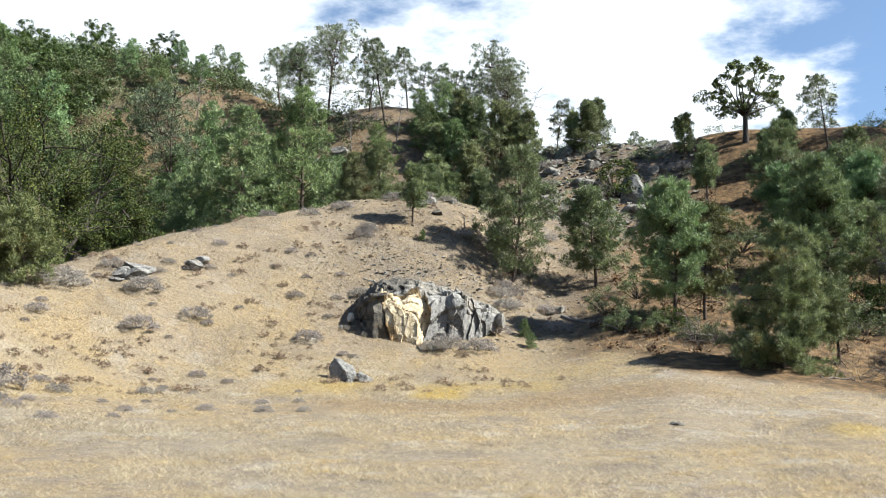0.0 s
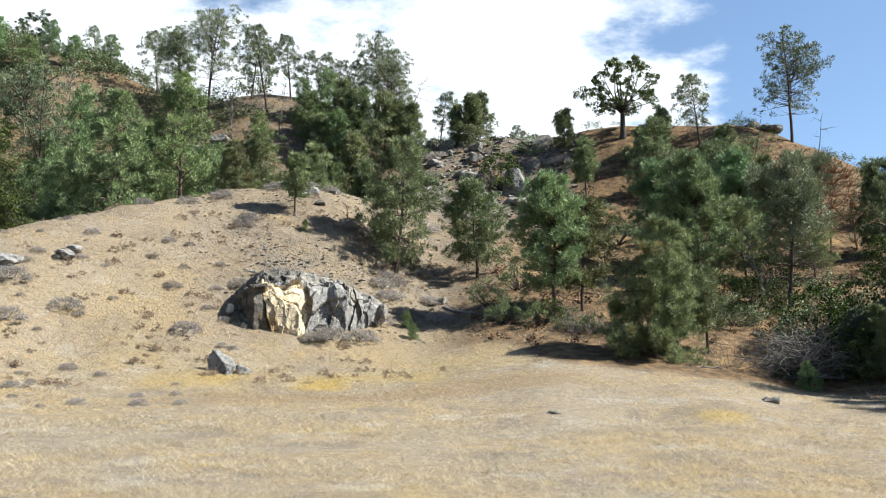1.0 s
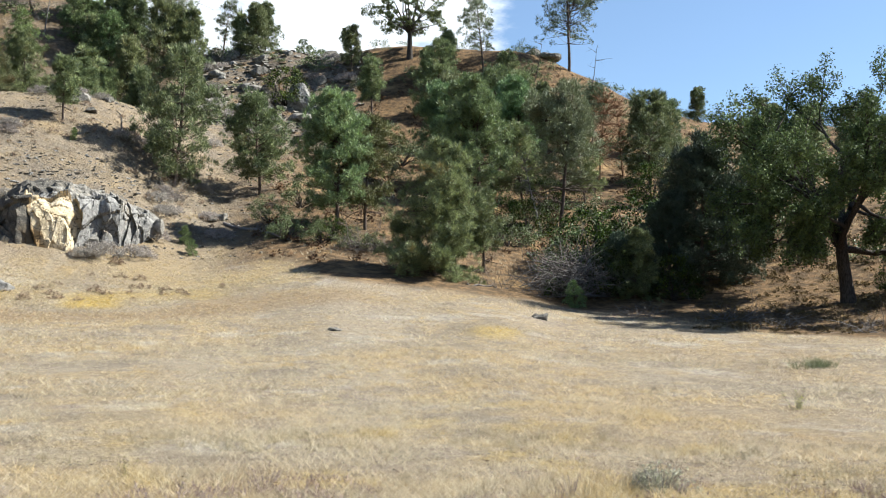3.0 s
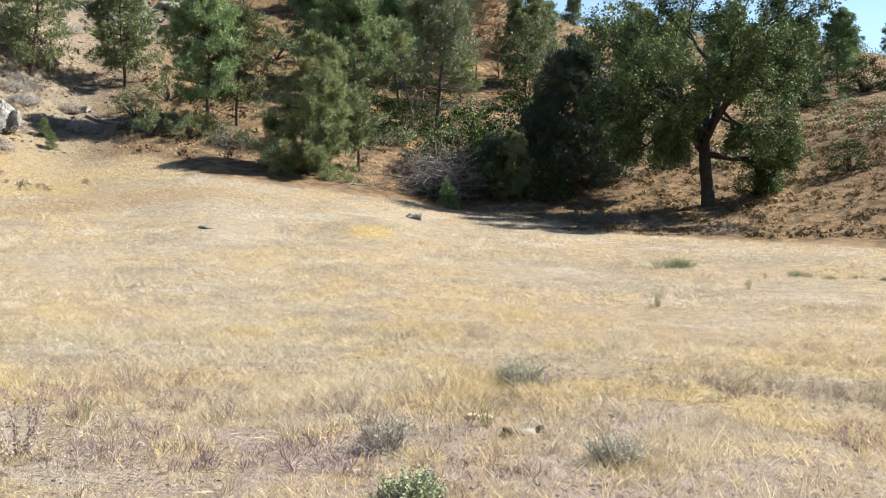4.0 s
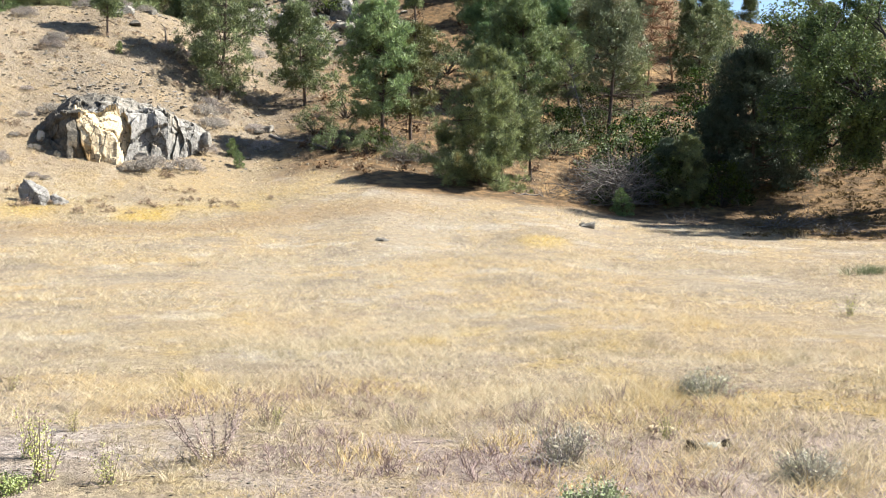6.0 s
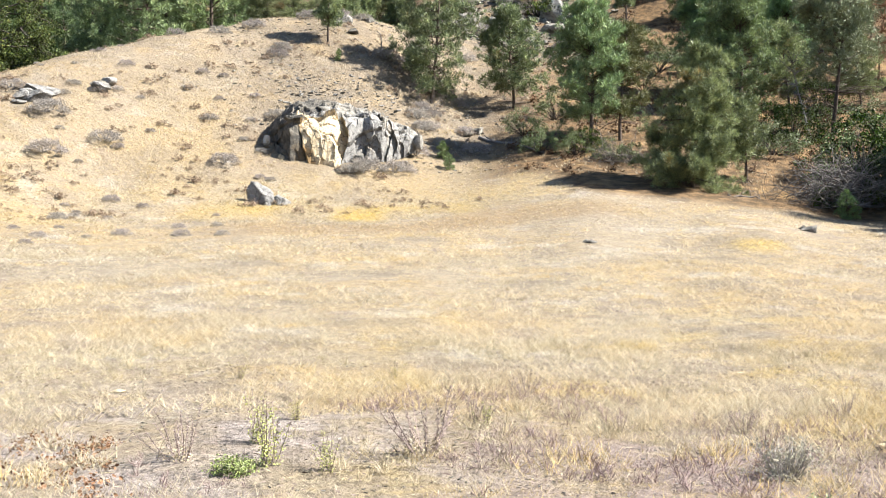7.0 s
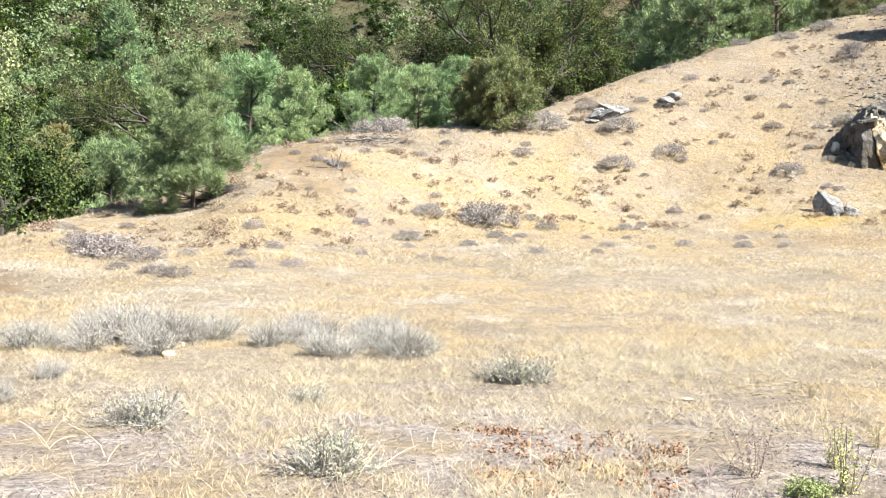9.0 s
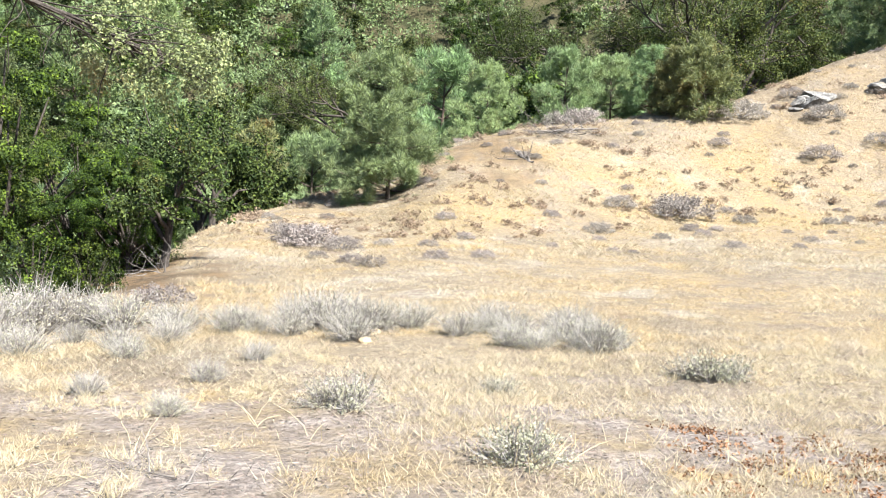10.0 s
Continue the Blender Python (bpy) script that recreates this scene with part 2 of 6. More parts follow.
DRY_HERB = plain_material("brown_dry_herbs", (0.192, 0.131, 0.122), (0.314, 0.240, 0.221))

# ---- the land ----
# The lie of the land: four lines round the viewpoint, each row a bearing, a distance and a height.
FOOT = [(-180, 40, 0.3), (-75, 15, -0.2), (-57, 16, -0.05), (-45, 24, 0.4), (-38, 30, 1.0), (-30, 36, 1.4), (-23, 42, 1.95),
        (-15, 45, 2.05), (-6, 46, 2.45), (4, 46, 2.5), (8.6, 48, 3.4), (13.3, 49, 4.05), (20.4, 50, 3.65), (24, 50, 3.1),
        (26.5, 49, 2.4), (32.8, 46, 1.75), (39, 43, 1.2), (43.7, 41, 1.0), (48.4, 40, 0.95), (53, 38, 0.65), (70, 36, 0.3), (180, 40, 0.3)]
RIM = [(-180, 70, 2), (-75, 24, -0.8), (-57, 26, -0.03), (-53, 32, 0.6), (-50, 41, 1.72), (-45, 50, 2.9), (-40.6, 54, 3.95), (-37.7, 54, 6.1),
       (-33, 56, 7.4), (-27, 57, 8.0), (-22, 60, 8.9), (-19.7, 63, 10.3), (-16, 66, 12.3), (-9.3, 73, 15.7), (-5.5, 76, 17.3),
       (-2.2, 78, 18.1), (0.5, 80, 18.5), (2.5, 82, 18.5), (6, 90, 19.8), (12, 88, 17.2), (20, 85, 15.1), (27, 80, 12.9),
       (36, 75, 9.5), (45, 70, 7.9), (53, 65, 8.5), (70, 60, 9), (180, 70, 2)]
DALE = [(-180, 100, 4), (-75, 40, -6), (-60, 42, -5), (-50, 56, -3), (-40, 65, 0), (-33, 68, 4), (-22, 80, 6), (-14, 92, 11), (-5, 100, 16),
        (2, 100, 19.5), (6, 105, 25.1), (12, 105, 24), (20, 102, 23), (27, 97, 20.5), (36, 95, 15.9), (45, 92, 13.5), (53, 85, 12.6),
        (70, 80, 13), (180, 100, 4)]
CREST = [(-180, 160, 12), (-75, 190, 62), (-50, 190, 66), (-24.5, 180, 60), (-17.7, 175, 60.5), (-12.9, 165, 54.5), (-10.3, 155, 48.5),
         (-7.6, 145, 44), (-4.6, 140, 45), (-0.9, 138, 43), (3, 135, 39), (6, 128, 35), (10.4, 120, 34.2), (12.6, 122, 33.2),
         (15.2, 120, 34), (17.4, 119, 34.7), (24.5, 118, 33.7), (26.4, 118, 31.7), (29.8, 120, 28.9), (32.9, 125, 27.3),
         (37, 130, 26.4), (46, 135, 26), (53, 135, 21), (70, 130, 19), (180, 160, 12)]

BEARINGS = np.concatenate([np.arange(-180, -72, 4.0), np.arange(-72, 72, 0.5), np.arange(72, 180.1, 4.0)])
RADII = np.concatenate([np.linspace(0, 12, 25)[:-1], np.linspace(12, 50, 62)[:-1], np.linspace(50, 200, 120)[:-1], np.geomspace(200, 4000, 30)])


def hash_noise(x, y, seed=0):
    """Smooth value noise on the plane, -1 to 1."""
    xi, yi = np.floor(x), np.floor(y)
    u, v = x - xi, y - yi
    u, v = u * u * (3 - 2 * u), v * v * (3 - 2 * v)

    def corner(a, b):
        s = np.sin(a * 127.1 + b * 311.7 + seed * 74.7) * 43758.5453
        return (s - np.floor(s)) * 2 - 1
    low = corner(xi, yi) * (1 - u) + corner(xi + 1, yi) * u
    high = corner(xi, yi + 1) * (1 - u) + corner(xi + 1, yi + 1) * u
    return low * (1 - v) + high * v


def line_at(rows, column):
    """A line's distance or height at every bearing, softened over a few degrees."""
    a = np.array(rows)
    fine = np.arange(-180, 180.01, 0.25)
    v = np.interp(fine, a[:, 0], a[:, column])
    k = np.exp(-0.5 * (np.arange(-8, 9) * 0.25 / 0.7) ** 2)
    v = np.convolve(np.pad(v, 8, mode="edge"), k / k.sum(), mode="valid")
    return np.interp(BEARINGS, fine, v)


def hermite(xs, ys, x):
    """Monotone cubic through a profile."""
    h = np.diff(xs)
    d = np.diff(ys) / h
    m = np.zeros(len(xs))
    for i in range(1, len(xs) - 1):
        if d[i - 1] * d[i] > 0:
            w1, w2 = 2 * h[i] + h[i - 1], h[i] + 2 * h[i - 1]
            m[i] = (w1 + w2) / (w1 / d[i - 1] + w2 / d[i])
    m[0] = d[0]
    i = np.clip(np.searchsorted(xs, x) - 1, 0, len(h) - 1)
    s = (x - xs[i]) / h[i]
    return ((1 + 2 * s) * (1 - s) ** 2 * ys[i] + s * (1 - s) ** 2 * h[i] * m[i]
            + s * s * (3 - 2 * s) * ys[i + 1] + s * s * (s - 1) * h[i] * m[i + 1])


def step(x, low, high):
    s = np.clip((x - low) / (high - low), 0, 1)
    return s * s * (3 - 2 * s)


def make_land():
    lines = [(line_at(r, 1), line_at(r, 2)) for r in (FOOT, RIM, DALE, CREST)]
    grid = np.zeros((len(BEARINGS), len(RADII)))
    for i in range(len(BEARINGS)):
        rs = [0.0, 11.5] + [float(r[i]) for r, _ in lines] + [330.0, 900.0, 4200.0]
        top = float(lines[3][1][i])
        zs = [0.0, 0.0] + [float(z[i]) for _, z in lines] + [top * 0.6, 14.0, 10.0]
        plain = hermite(np.array(rs), np.array(zs), RADII)
        bank = hermite(np.array(rs[:3] + [rs[2] + 5.0] + rs[3:]), np.array(zs[:3] + [zs[2] + 1.35] + zs[3:]), RADII)
        share = float(step(BEARINGS[i], 6, 10) * (1 - step(BEARINGS[i], 28, 33)))
        grid[i] = plain * (1 - share) + bank * share
    u = np.clip((RADII[None] - 12) / (lines[0][0][:, None] - 12), 0, 1)
    grid -= 0.35 * np.sin(np.pi * u ** 1.7) * (step(BEARINGS, 3, 9) * (1 - step(BEARINGS, 17, 23)))[:, None]
    a = np.radians(BEARINGS)[:, None]
    x, y, r = np.sin(a) * RADII, np.cos(a) * RADII, RADII + 0 * a
    slope = np.clip((r - 45) / 25, 0, 1)
    grid += 0.035 * hash_noise(x / 1.1, y / 1.1, 1) + 0.07 * hash_noise(x / 4, y / 4, 2) * np.clip(r / 15, 0, 1)
    grid += slope * (0.35 * hash_noise(x / 6, y / 6, 3) + 0.16 * hash_noise(x / 2.2, y / 2.2, 4))
    grid += np.clip((r - 85) / 40, 0, 1) * 1.2 * hash_noise(x / 15, y / 15, 5)
    return x, y, grid


LAND_X, LAND_Y, LAND_Z = make_land()


def ground(x, y):
    """The height of the land."""
    b, r = np.degrees(np.arctan2(x, y)), np.hypot(x, y)
    i = int(np.clip(np.searchsorted(BEARINGS, b) - 1, 0, len(BEARINGS) - 2))
    j = int(np.clip(np.searchsorted(RADII, r) - 1, 0, len(RADII) - 2))
    u = (b - BEARINGS[i]) / (BEARINGS[i + 1] - BEARINGS[i])
    v = (r - RADII[j]) / (RADII[j + 1] - RADII[j])
    g = LAND_Z
    return float((g[i, j] * (1 - u) + g[i + 1, j] * u) * (1 - v) + (g[i, j + 1] * (1 - u) + g[i + 1, j + 1] * u) * v)


def spot(bearing, distance, sink=0.0):
    """The place on the land at a bearing and a distance from the viewpoint."""
    a = radians(bearing)
    x, y = math.sin(a) * distance, math.cos(a) * distance
    return Vector((x, y, ground(x, y) - sink))


class Buf:
    """Triangles gathered for one mesh."""

    def __init__(self):
        self.v, self.f, self.count = [], [], 0

    def add(self, verts, faces):
        self.v.append(np.asarray(verts, float).reshape(-1, 3))
        self.f.append(np.asarray(faces, int).reshape(-1, 3) + self.count)
        self.count += len(self.v[-1])

    def mesh(self, name, mat, smooth=False):
        me = bpy.data.meshes.new(name)
        v, f = np.concatenate(self.v), np.concatenate(self.f)
        me.vertices.add(len(v))
        me.vertices.foreach_set("co", v.ravel())
        me.loops.add(len(f) * 3)
        me.loops.foreach_set("vertex_index", f.ravel())
        me.polygons.add(len(f))
        me.polygons.foreach_set("loop_start", np.arange(len(f)) * 3)
        me.polygons.foreach_set("loop_total", np.full(len(f), 3))
        me.polygons.foreach_set("use_smooth", np.full(len(f), smooth))
        me.materials.append(mat)
        me.update(calc_edges=True)
        return me


def layer(me, name, values):
    me.attributes.new(name, "FLOAT", "POINT").data.foreach_set("value", np.asarray(values, float))


def zones(x, y):
    """Where the land is gravelly, gold, brown, stony, strewn with needles or darkened for shade under the woods."""
    b, r = np.degrees(np.arctan2(x, y)), np.hypot(x, y)
    wob = hash_noise(x / 5, y / 5, 11)
    foot = np.interp(b, [p[0] for p in FOOT], [p[1] for p in FOOT])
    rim = np.interp(b, [p[0] for p in RIM], [p[1] for p in RIM])
    bench = 1 - step(r + 1.5 * wob + step(b, 0, 20) * 3.5, 9.5, 12.5)
    bench = bench * (1 - 0.45 * step(b + 5 * wob, -6, 10))
    gold = step(hash_noise(x / 2.5, y / 5, 12), 0.1, 0.6) * step(r, foot - 3.5, foot - 1.0) * (1 - step(r, foot + 1, foot + 4)) * step(b, -17, -10) * (1 - step(b, 2, 12))
    gold = np.maximum(gold, 0.8 * (1 - step(np.hypot((b - 22.5) / 2.2, (r - 35) / 2.5), 0.3, 1)))
    gold = np.maximum(gold, 0.50 * step(hash_noise(x / 1.3, y / 1.3, 18) + 0.5 * hash_noise(x / 0.45, y / 0.45, 19), 0.05, 0.6) * (1 - step(r, 13, 24)) * step(b, -6, 10))
    gold = np.maximum(gold, 0.24 * step(hash_noise(x / 4.5, y / 4.5, 22) + 0.6 * hash_noise(x / 1.5, y / 1.5, 23), -0.45, 0.5) * step(r, foot - 3, foot + 1) * (1 - step(r, foot + 9, foot + 20)) * step(b, -46, -38) * (1 - step(b, 10, 15)))
    brown = (1 - step(np.abs(r - (foot - 5) - wob), 0.8, 3.2)) * step(b, -12, -4) * (1 - step(b, 12, 18)) * 0.85
    brown = np.maximum(brown, 0.8 * step(b, 22, 26) * step(r, foot - 2.5, foot + 1))
    brown = np.maximum(brown, 0.22 * step(hash_noise(x / 1.6, y / 1.6, 14) + 0.5 * hash_noise(x / 0.6, y / 0.6, 15), 0.0, 0.5) * (1 - step(r, 10, 16)) * step(b, -8, 2))
    brown = np.maximum(brown, 0.95 * step(b, 26, 40) * step(r, foot + 0.5, foot + 5))
    brown = np.maximum(brown, 0.30 * step(r, foot + 2, foot + 10) * step(b, -32, -18) * (1 - step(b, 2, 8)))
    brown = np.maximum(brown, 0.35 * step(b, 18, 36) * step(hash_noise(x / 3, y / 3, 20) + 0.4 * hash_noise(x, y, 21), -0.6, 0.4) * (1 - step(r, 36, 42)))
    scree_mound = 0.55 * step(b, -9, -4) * (1 - step(b, 9, 13)) * step(r, foot + 7, foot + 13)
    scree_field = 0.45 * step(hash_noise(x / 3.4, y / 3.4, 16), 0.0, 0.5) * step(r, foot + 2, foot + 9) * step(b, -34, -28) * (1 - step(b, -8, -4))
    scree_brow = 0.75 * (1 - step(np.hypot((b + 1.7) / 3.0, (r - 57.8) / 3.4) + 0.25 * wob, 0.5, 1.2))
    scree_knoll = step(b, 4.5, 6.5) * (1 - step(b, 12.5, 16)) * step(r, 80, 92)
    hill = np.maximum(step(r, foot + 3, foot + 14) * np.where(b < -9, 0.0, step(b, -9, -3) * (0.45 + 0.35 * step(b, 9, 14))), step(r, rim - 1, rim + 6))
    early = 2.6 * step(b, 10, 14) * (1 - step(b, 23, 26))
    late = 6.0 * (1 - step(b, 9, 14))
    duff = step(b, 5.5, 9.5) * step(r + 2 * wob + early - late, foot - 1.2, foot + 1.2)
    duff = np.maximum(duff, step(r, rim, rim + 6) * 0.6)
    duff = np.maximum(duff, 0.6 * (1 - step(np.hypot((b + 34.5) / 3.0, (r - 47) / 4.5) + 0.3 * wob + 0.55 * hash_noise(x / 1.3, y / 1.3, 17), 0.3, 1.2)))
    duff = np.maximum(duff, 0.8 * (1 - step(np.hypot((b + 55) / 4.5, (r - 25) / 4.5) + 0.3 * wob + 0.55 * hash_noise(x / 1.1, y / 1.1, 17), 0.3, 1.2)))
    # Where the ground colour takes on the undergrowth's shade.
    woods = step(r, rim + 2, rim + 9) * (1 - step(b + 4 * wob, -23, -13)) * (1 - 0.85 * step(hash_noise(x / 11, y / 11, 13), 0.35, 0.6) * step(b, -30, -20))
    mauve = (1 - step(r + 1.2 * wob, 7.6, 10.2)) * step(b, 3, 12) * (1 - 0.6 * step(b, 36, 44))
    return {"woods": woods, "mauve": mauve, "bench": bench, "gold": gold, "brown": brown, "scree": np.clip(scree_mound + scree_knoll + scree_field + scree_brow, 0, 1), "hill": hill, "duff": duff}


def build_ground():
    nb, nr = len(BEARINGS), len(RADII) - 1
    buf = Buf()
    verts = np.stack([LAND_X, LAND_Y, LAND_Z], 2)[:, 1:].reshape(-1, 3)
    verts = np.concatenate([verts, [[0.0, 0.0, LAND_Z[:, 0].mean()]]])
    i, j = np.meshgrid(np.arange(nb - 1), np.arange(nr - 1), indexing="ij")
    a = (i * nr + j).ravel()
    ring = np.arange(nb - 1) * nr
    faces = np.concatenate([np.stack([a + nr + 1, a + 1, a], 1), np.stack([a + nr, a + nr + 1, a], 1),
                            np.stack([ring + nr, ring, np.full(nb - 1, nb * nr)], 1)])
    buf.add(verts, faces)
    me = buf.mesh("ground", GROUND, True)
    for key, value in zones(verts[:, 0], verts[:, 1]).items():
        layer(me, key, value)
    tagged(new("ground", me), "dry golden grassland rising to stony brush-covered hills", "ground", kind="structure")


build_ground()


def part(name, data, parent=None, label=""):
    ob = new(name, data)
    ob.parent = parent
    return tagged(ob, label)


def thing(name, label, category, group="", at=None):
    ob = new(name)
    ob.empty_display_size = 0.2
    if at is not None:
        ob.matrix_world = at
    return tagged(ob, label, category, group)

# ---- plants ----
def unit(v):
    return v / (np.linalg.norm(v, axis=-1, keepdims=True) + 1e-9)


def tube(buf, pts, radii, sides=6):
    pts, radii = np.asarray(pts, float), np.asarray(radii, float)
    along = unit(np.gradient(pts, axis=0))
    ref = np.where(np.abs(along[:, 2:3]) < 0.9, np.array([[0, 0, 1.0]]), np.array([[1.0, 0, 0]]))
    u = unit(np.cross(along, ref))
    w = np.cross(along, u)
    a = np.linspace(0, 2 * np.pi, sides, endpoint=False)
    ring = pts[:, None] + radii[:, None, None] * (np.cos(a)[None, :, None] * u[:, None] + np.sin(a)[None, :, None] * w[:, None])
    k, s = np.meshgrid(np.arange(len(pts) - 1), np.arange(sides), indexing="ij")
    p, q = (k * sides + s).ravel(), (k * sides + (s + 1) % sides).ravel()
    buf.add(ring.reshape(-1, 3), np.concatenate([np.stack([p, q, q + sides], 1), np.stack([p, q + sides, p + sides], 1)]))


def bent(rng, start, way, length, bend, n=6, lift=0.0):
    """A wandering line from start along way."""
    pts, d = [np.array(start, float)], np.array(way, float) / np.linalg.norm(way)
    for _ in range(n):
        d = d + rng.normal(0, bend, 3) + np.array([0, 0, lift])
        d /= np.linalg.norm(d)
        pts.append(pts[-1] + d * length / n)
    return np.array(pts)


def needles(rng, buf, centres, ways, count, length, width, spread=0.9):
    """Tufts: sprays of long thin needles."""
    c = np.repeat(np.asarray(centres), count, axis=0)
    d = unit(np.repeat(np.asarray(ways), count, axis=0) + rng.normal(0, spread, (len(c), 3)))
    side = unit(np.cross(d, rng.normal(0, 1, (len(c), 3))))
    size = length * rng.uniform(0.6, 1.25, (len(c), 1))
    w = width * rng.uniform(0.7, 1.3, (len(c), 1))
    mid = c + d * size * 0.35
    v = np.stack([c + side * w * 0.3, mid - side * w, c + d * size], 1)
    buf.add(v.reshape(-1, 3), np.arange(len(c) * 3).reshape(-1, 3))


def bursts(rng, buf, centres, ways, radii, count, width):
    """Round masses of needles at the ends of twigs, each needle pointing away from its twig."""
    c, r = np.repeat(np.asarray(centres), count, 0), np.repeat(np.asarray(radii), count)[:, None]
    d = unit(rng.normal(0, 1, c.shape) + np.repeat(np.asarray(ways), count, 0))
    start = c + d * r * rng.uniform(0.1, 0.55, r.shape)
    side = unit(np.cross(d, rng.normal(0, 1, c.shape))) * width * rng.uniform(0.6, 1.3, r.shape)
    end = start + (d + np.array([[0, 0, 0.18]])) * r * rng.uniform(0.45, 0.95, r.shape)
    v = np.stack([start + side * 0.35, start * 0.6 + end * 0.4 - side, end], 1)
    buf.add(v.reshape(-1, 3), np.arange(len(c) * 3).reshape(-1, 3))


def leaves(rng, buf, centres, spread, count, size, folded=True):
    """Clusters of small leaves round their twigs, the blades turned outwards and up to the light."""
    c = np.repeat(np.asarray(centres), count, axis=0)
    o = unit(rng.normal(0, 1, c.shape))
    c = c + o * spread * rng.uniform(0.45, 1.35, (len(c), 1))
    leaf_at(rng, buf, c, unit(o * 0.9 + np.array([[0, 0, 0.35]]) + rng.normal(0, 0.75, c.shape)), size, folded)


def leaf_at(rng, buf, c, face, size, folded):
    """One leaf at each place, its blade turned to that side."""
    d = unit(np.cross(face, rng.normal(0, 1, c.shape)))
    side = np.cross(face, d)
    s = size * rng.uniform(0.55, 1.3, (len(c), 1))
    if not folded:
        v = np.stack([c - d * s * 0.5 - side * s * 0.2, c + side * s * 0.5, c + d * s * 0.6 - side * s * 0.15], 1)
        buf.add(v.reshape(-1, 3), np.arange(len(c) * 3).reshape(-1, 3))
        return
    up = face * s * 0.15
    v = np.stack([c - d * s * 0.55, c + side * s * 0.36 + up, c + d * s * 0.55, c - side * s * 0.36 + up], 1)
    k = np.arange(len(c))[:, None] * 4
    buf.add(v.reshape(-1, 3), np.concatenate([k + np.array([[0, 1, 2]]), k + np.array([[0, 2, 3]])]))


def pine(seed, height, spread, bare=0.12, density=1.0, fork=0.0, lean=0.0, tuft=0.28, point=0.85, lift=0.05, dead=0, thick=0.031, many=46):
    """Trunk and crown of a pine: boughs that rise at their ends, each with separate round masses of long needles and gaps between."""
    rng = np.random.default_rng(seed)
    wood, crown = Buf(), Buf()
    base_r = 0.011 * height + 0.03
    main = bent(rng, (0, 0, -0.25), (lean, rng.normal(0, 0.04), 1), height * 0.97 + 0.25, 0.035, 10, 0.05)
    stems = [(main, base_r, 0.0)]
    if fork:
        for _ in range(2 if fork > 0.5 else 1):
            k = int(rng.integers(3, 6))
            a = rng.uniform(0, 2 * np.pi)
            limb = bent(rng, main[k], (math.cos(a) * fork, math.sin(a) * fork, 1), height * (1 - k / 10) * rng.uniform(0.75, 0.95), 0.06, 8, 0.08)
            stems.append((limb, base_r * (1 - k / 11) * 0.75, k / 10))
    for line, r0, low in stems:
        tube(wood, line, r0 * np.linspace(1, 0.16, len(line)) ** 0.9 + 0.006, 7)
        n_levels = int(height * 1.7 * density ** 0.5 * (1 - low)) + 3
        for z in np.linspace(bare + 0.01 if low == 0 else low + 0.15, 0.985, n_levels):
            z = min(0.985, z + rng.normal(0, 0.012))
            s = (z - low) / (1 - low) * (len(line) - 1)
            k = max(0, min(int(s), len(line) - 2))
            p = line[k] + (line[k + 1] - line[k]) * (s - k)
            girth = min(1.0, max(0.0, z - bare) / 0.14 * 0.35 + 0.65) * (1 - z) ** point + 0.05
            if len(stems) > 1:
                girth = girth * 0.75
            for _ in range(int(rng.integers(6, 9))):
                a = rng.uniform(0, 2 * np.pi)
                uneven = 1 + 0.35 * float(hash_noise(np.array(math.cos(a) * 1.3 + 3), np.array(math.sin(a) * 1.3 + z * height * 0.45), seed))
                length = 1.12 * spread * girth * uneven * rng.uniform(0.55, 1.15)
                limb = bent(rng, p, (math.cos(a), math.sin(a), rng.uniform(-0.30, 0.12) + 0.6 * z), length, 0.10, 4, lift)
                if length > 0.5:
                    tube(wood, limb, np.linspace(0.012 + 0.010 * length, 0.006, 5), 3)
                m = max(1, int(length * 2.5 * density + rng.uniform(0.4, 1.6)))
                t = (1 - 0.62 * rng.random(m) ** 1.3) * 3.999
                t[0] = 3.99
                k0 = t.astype(int)
                c = limb[k0] + (limb[k0 + 1] - limb[k0]) * (t - k0)[:, None]
                c[1:] += rng.normal(0, 0.04 + 0.09 * length, (m - 1, 3))
                out = unit(limb[-1] - limb[0])[None] * 0.45 + np.array([[0, 0, 0.5]])
                bursts(rng, crown, c, np.repeat(out, m, 0), tuft * rng.uniform(0.7, 1.25, m), many, thick)
    for _ in range(dead):
        a = rng.uniform(0, 2 * np.pi)
        p = main[int(rng.integers(1, 4))]
        limb = bent(rng, p, (math.cos(a), math.sin(a), rng.uniform(-0.3, 0.3)), spread * rng.uniform(0.6, 1.2), 0.2, 6, -0.02)
        tube(wood, limb, np.linspace(0.03, 0.006, 7), 4)
        for k in (2, 3, 4):
            twig = bent(rng, limb[k], rng.normal(0, 1, 3), spread * 0.35, 0.2, 4)
            tube(wood, twig, np.linspace(0.014, 0.004, 5), 3)
    return wood, crown


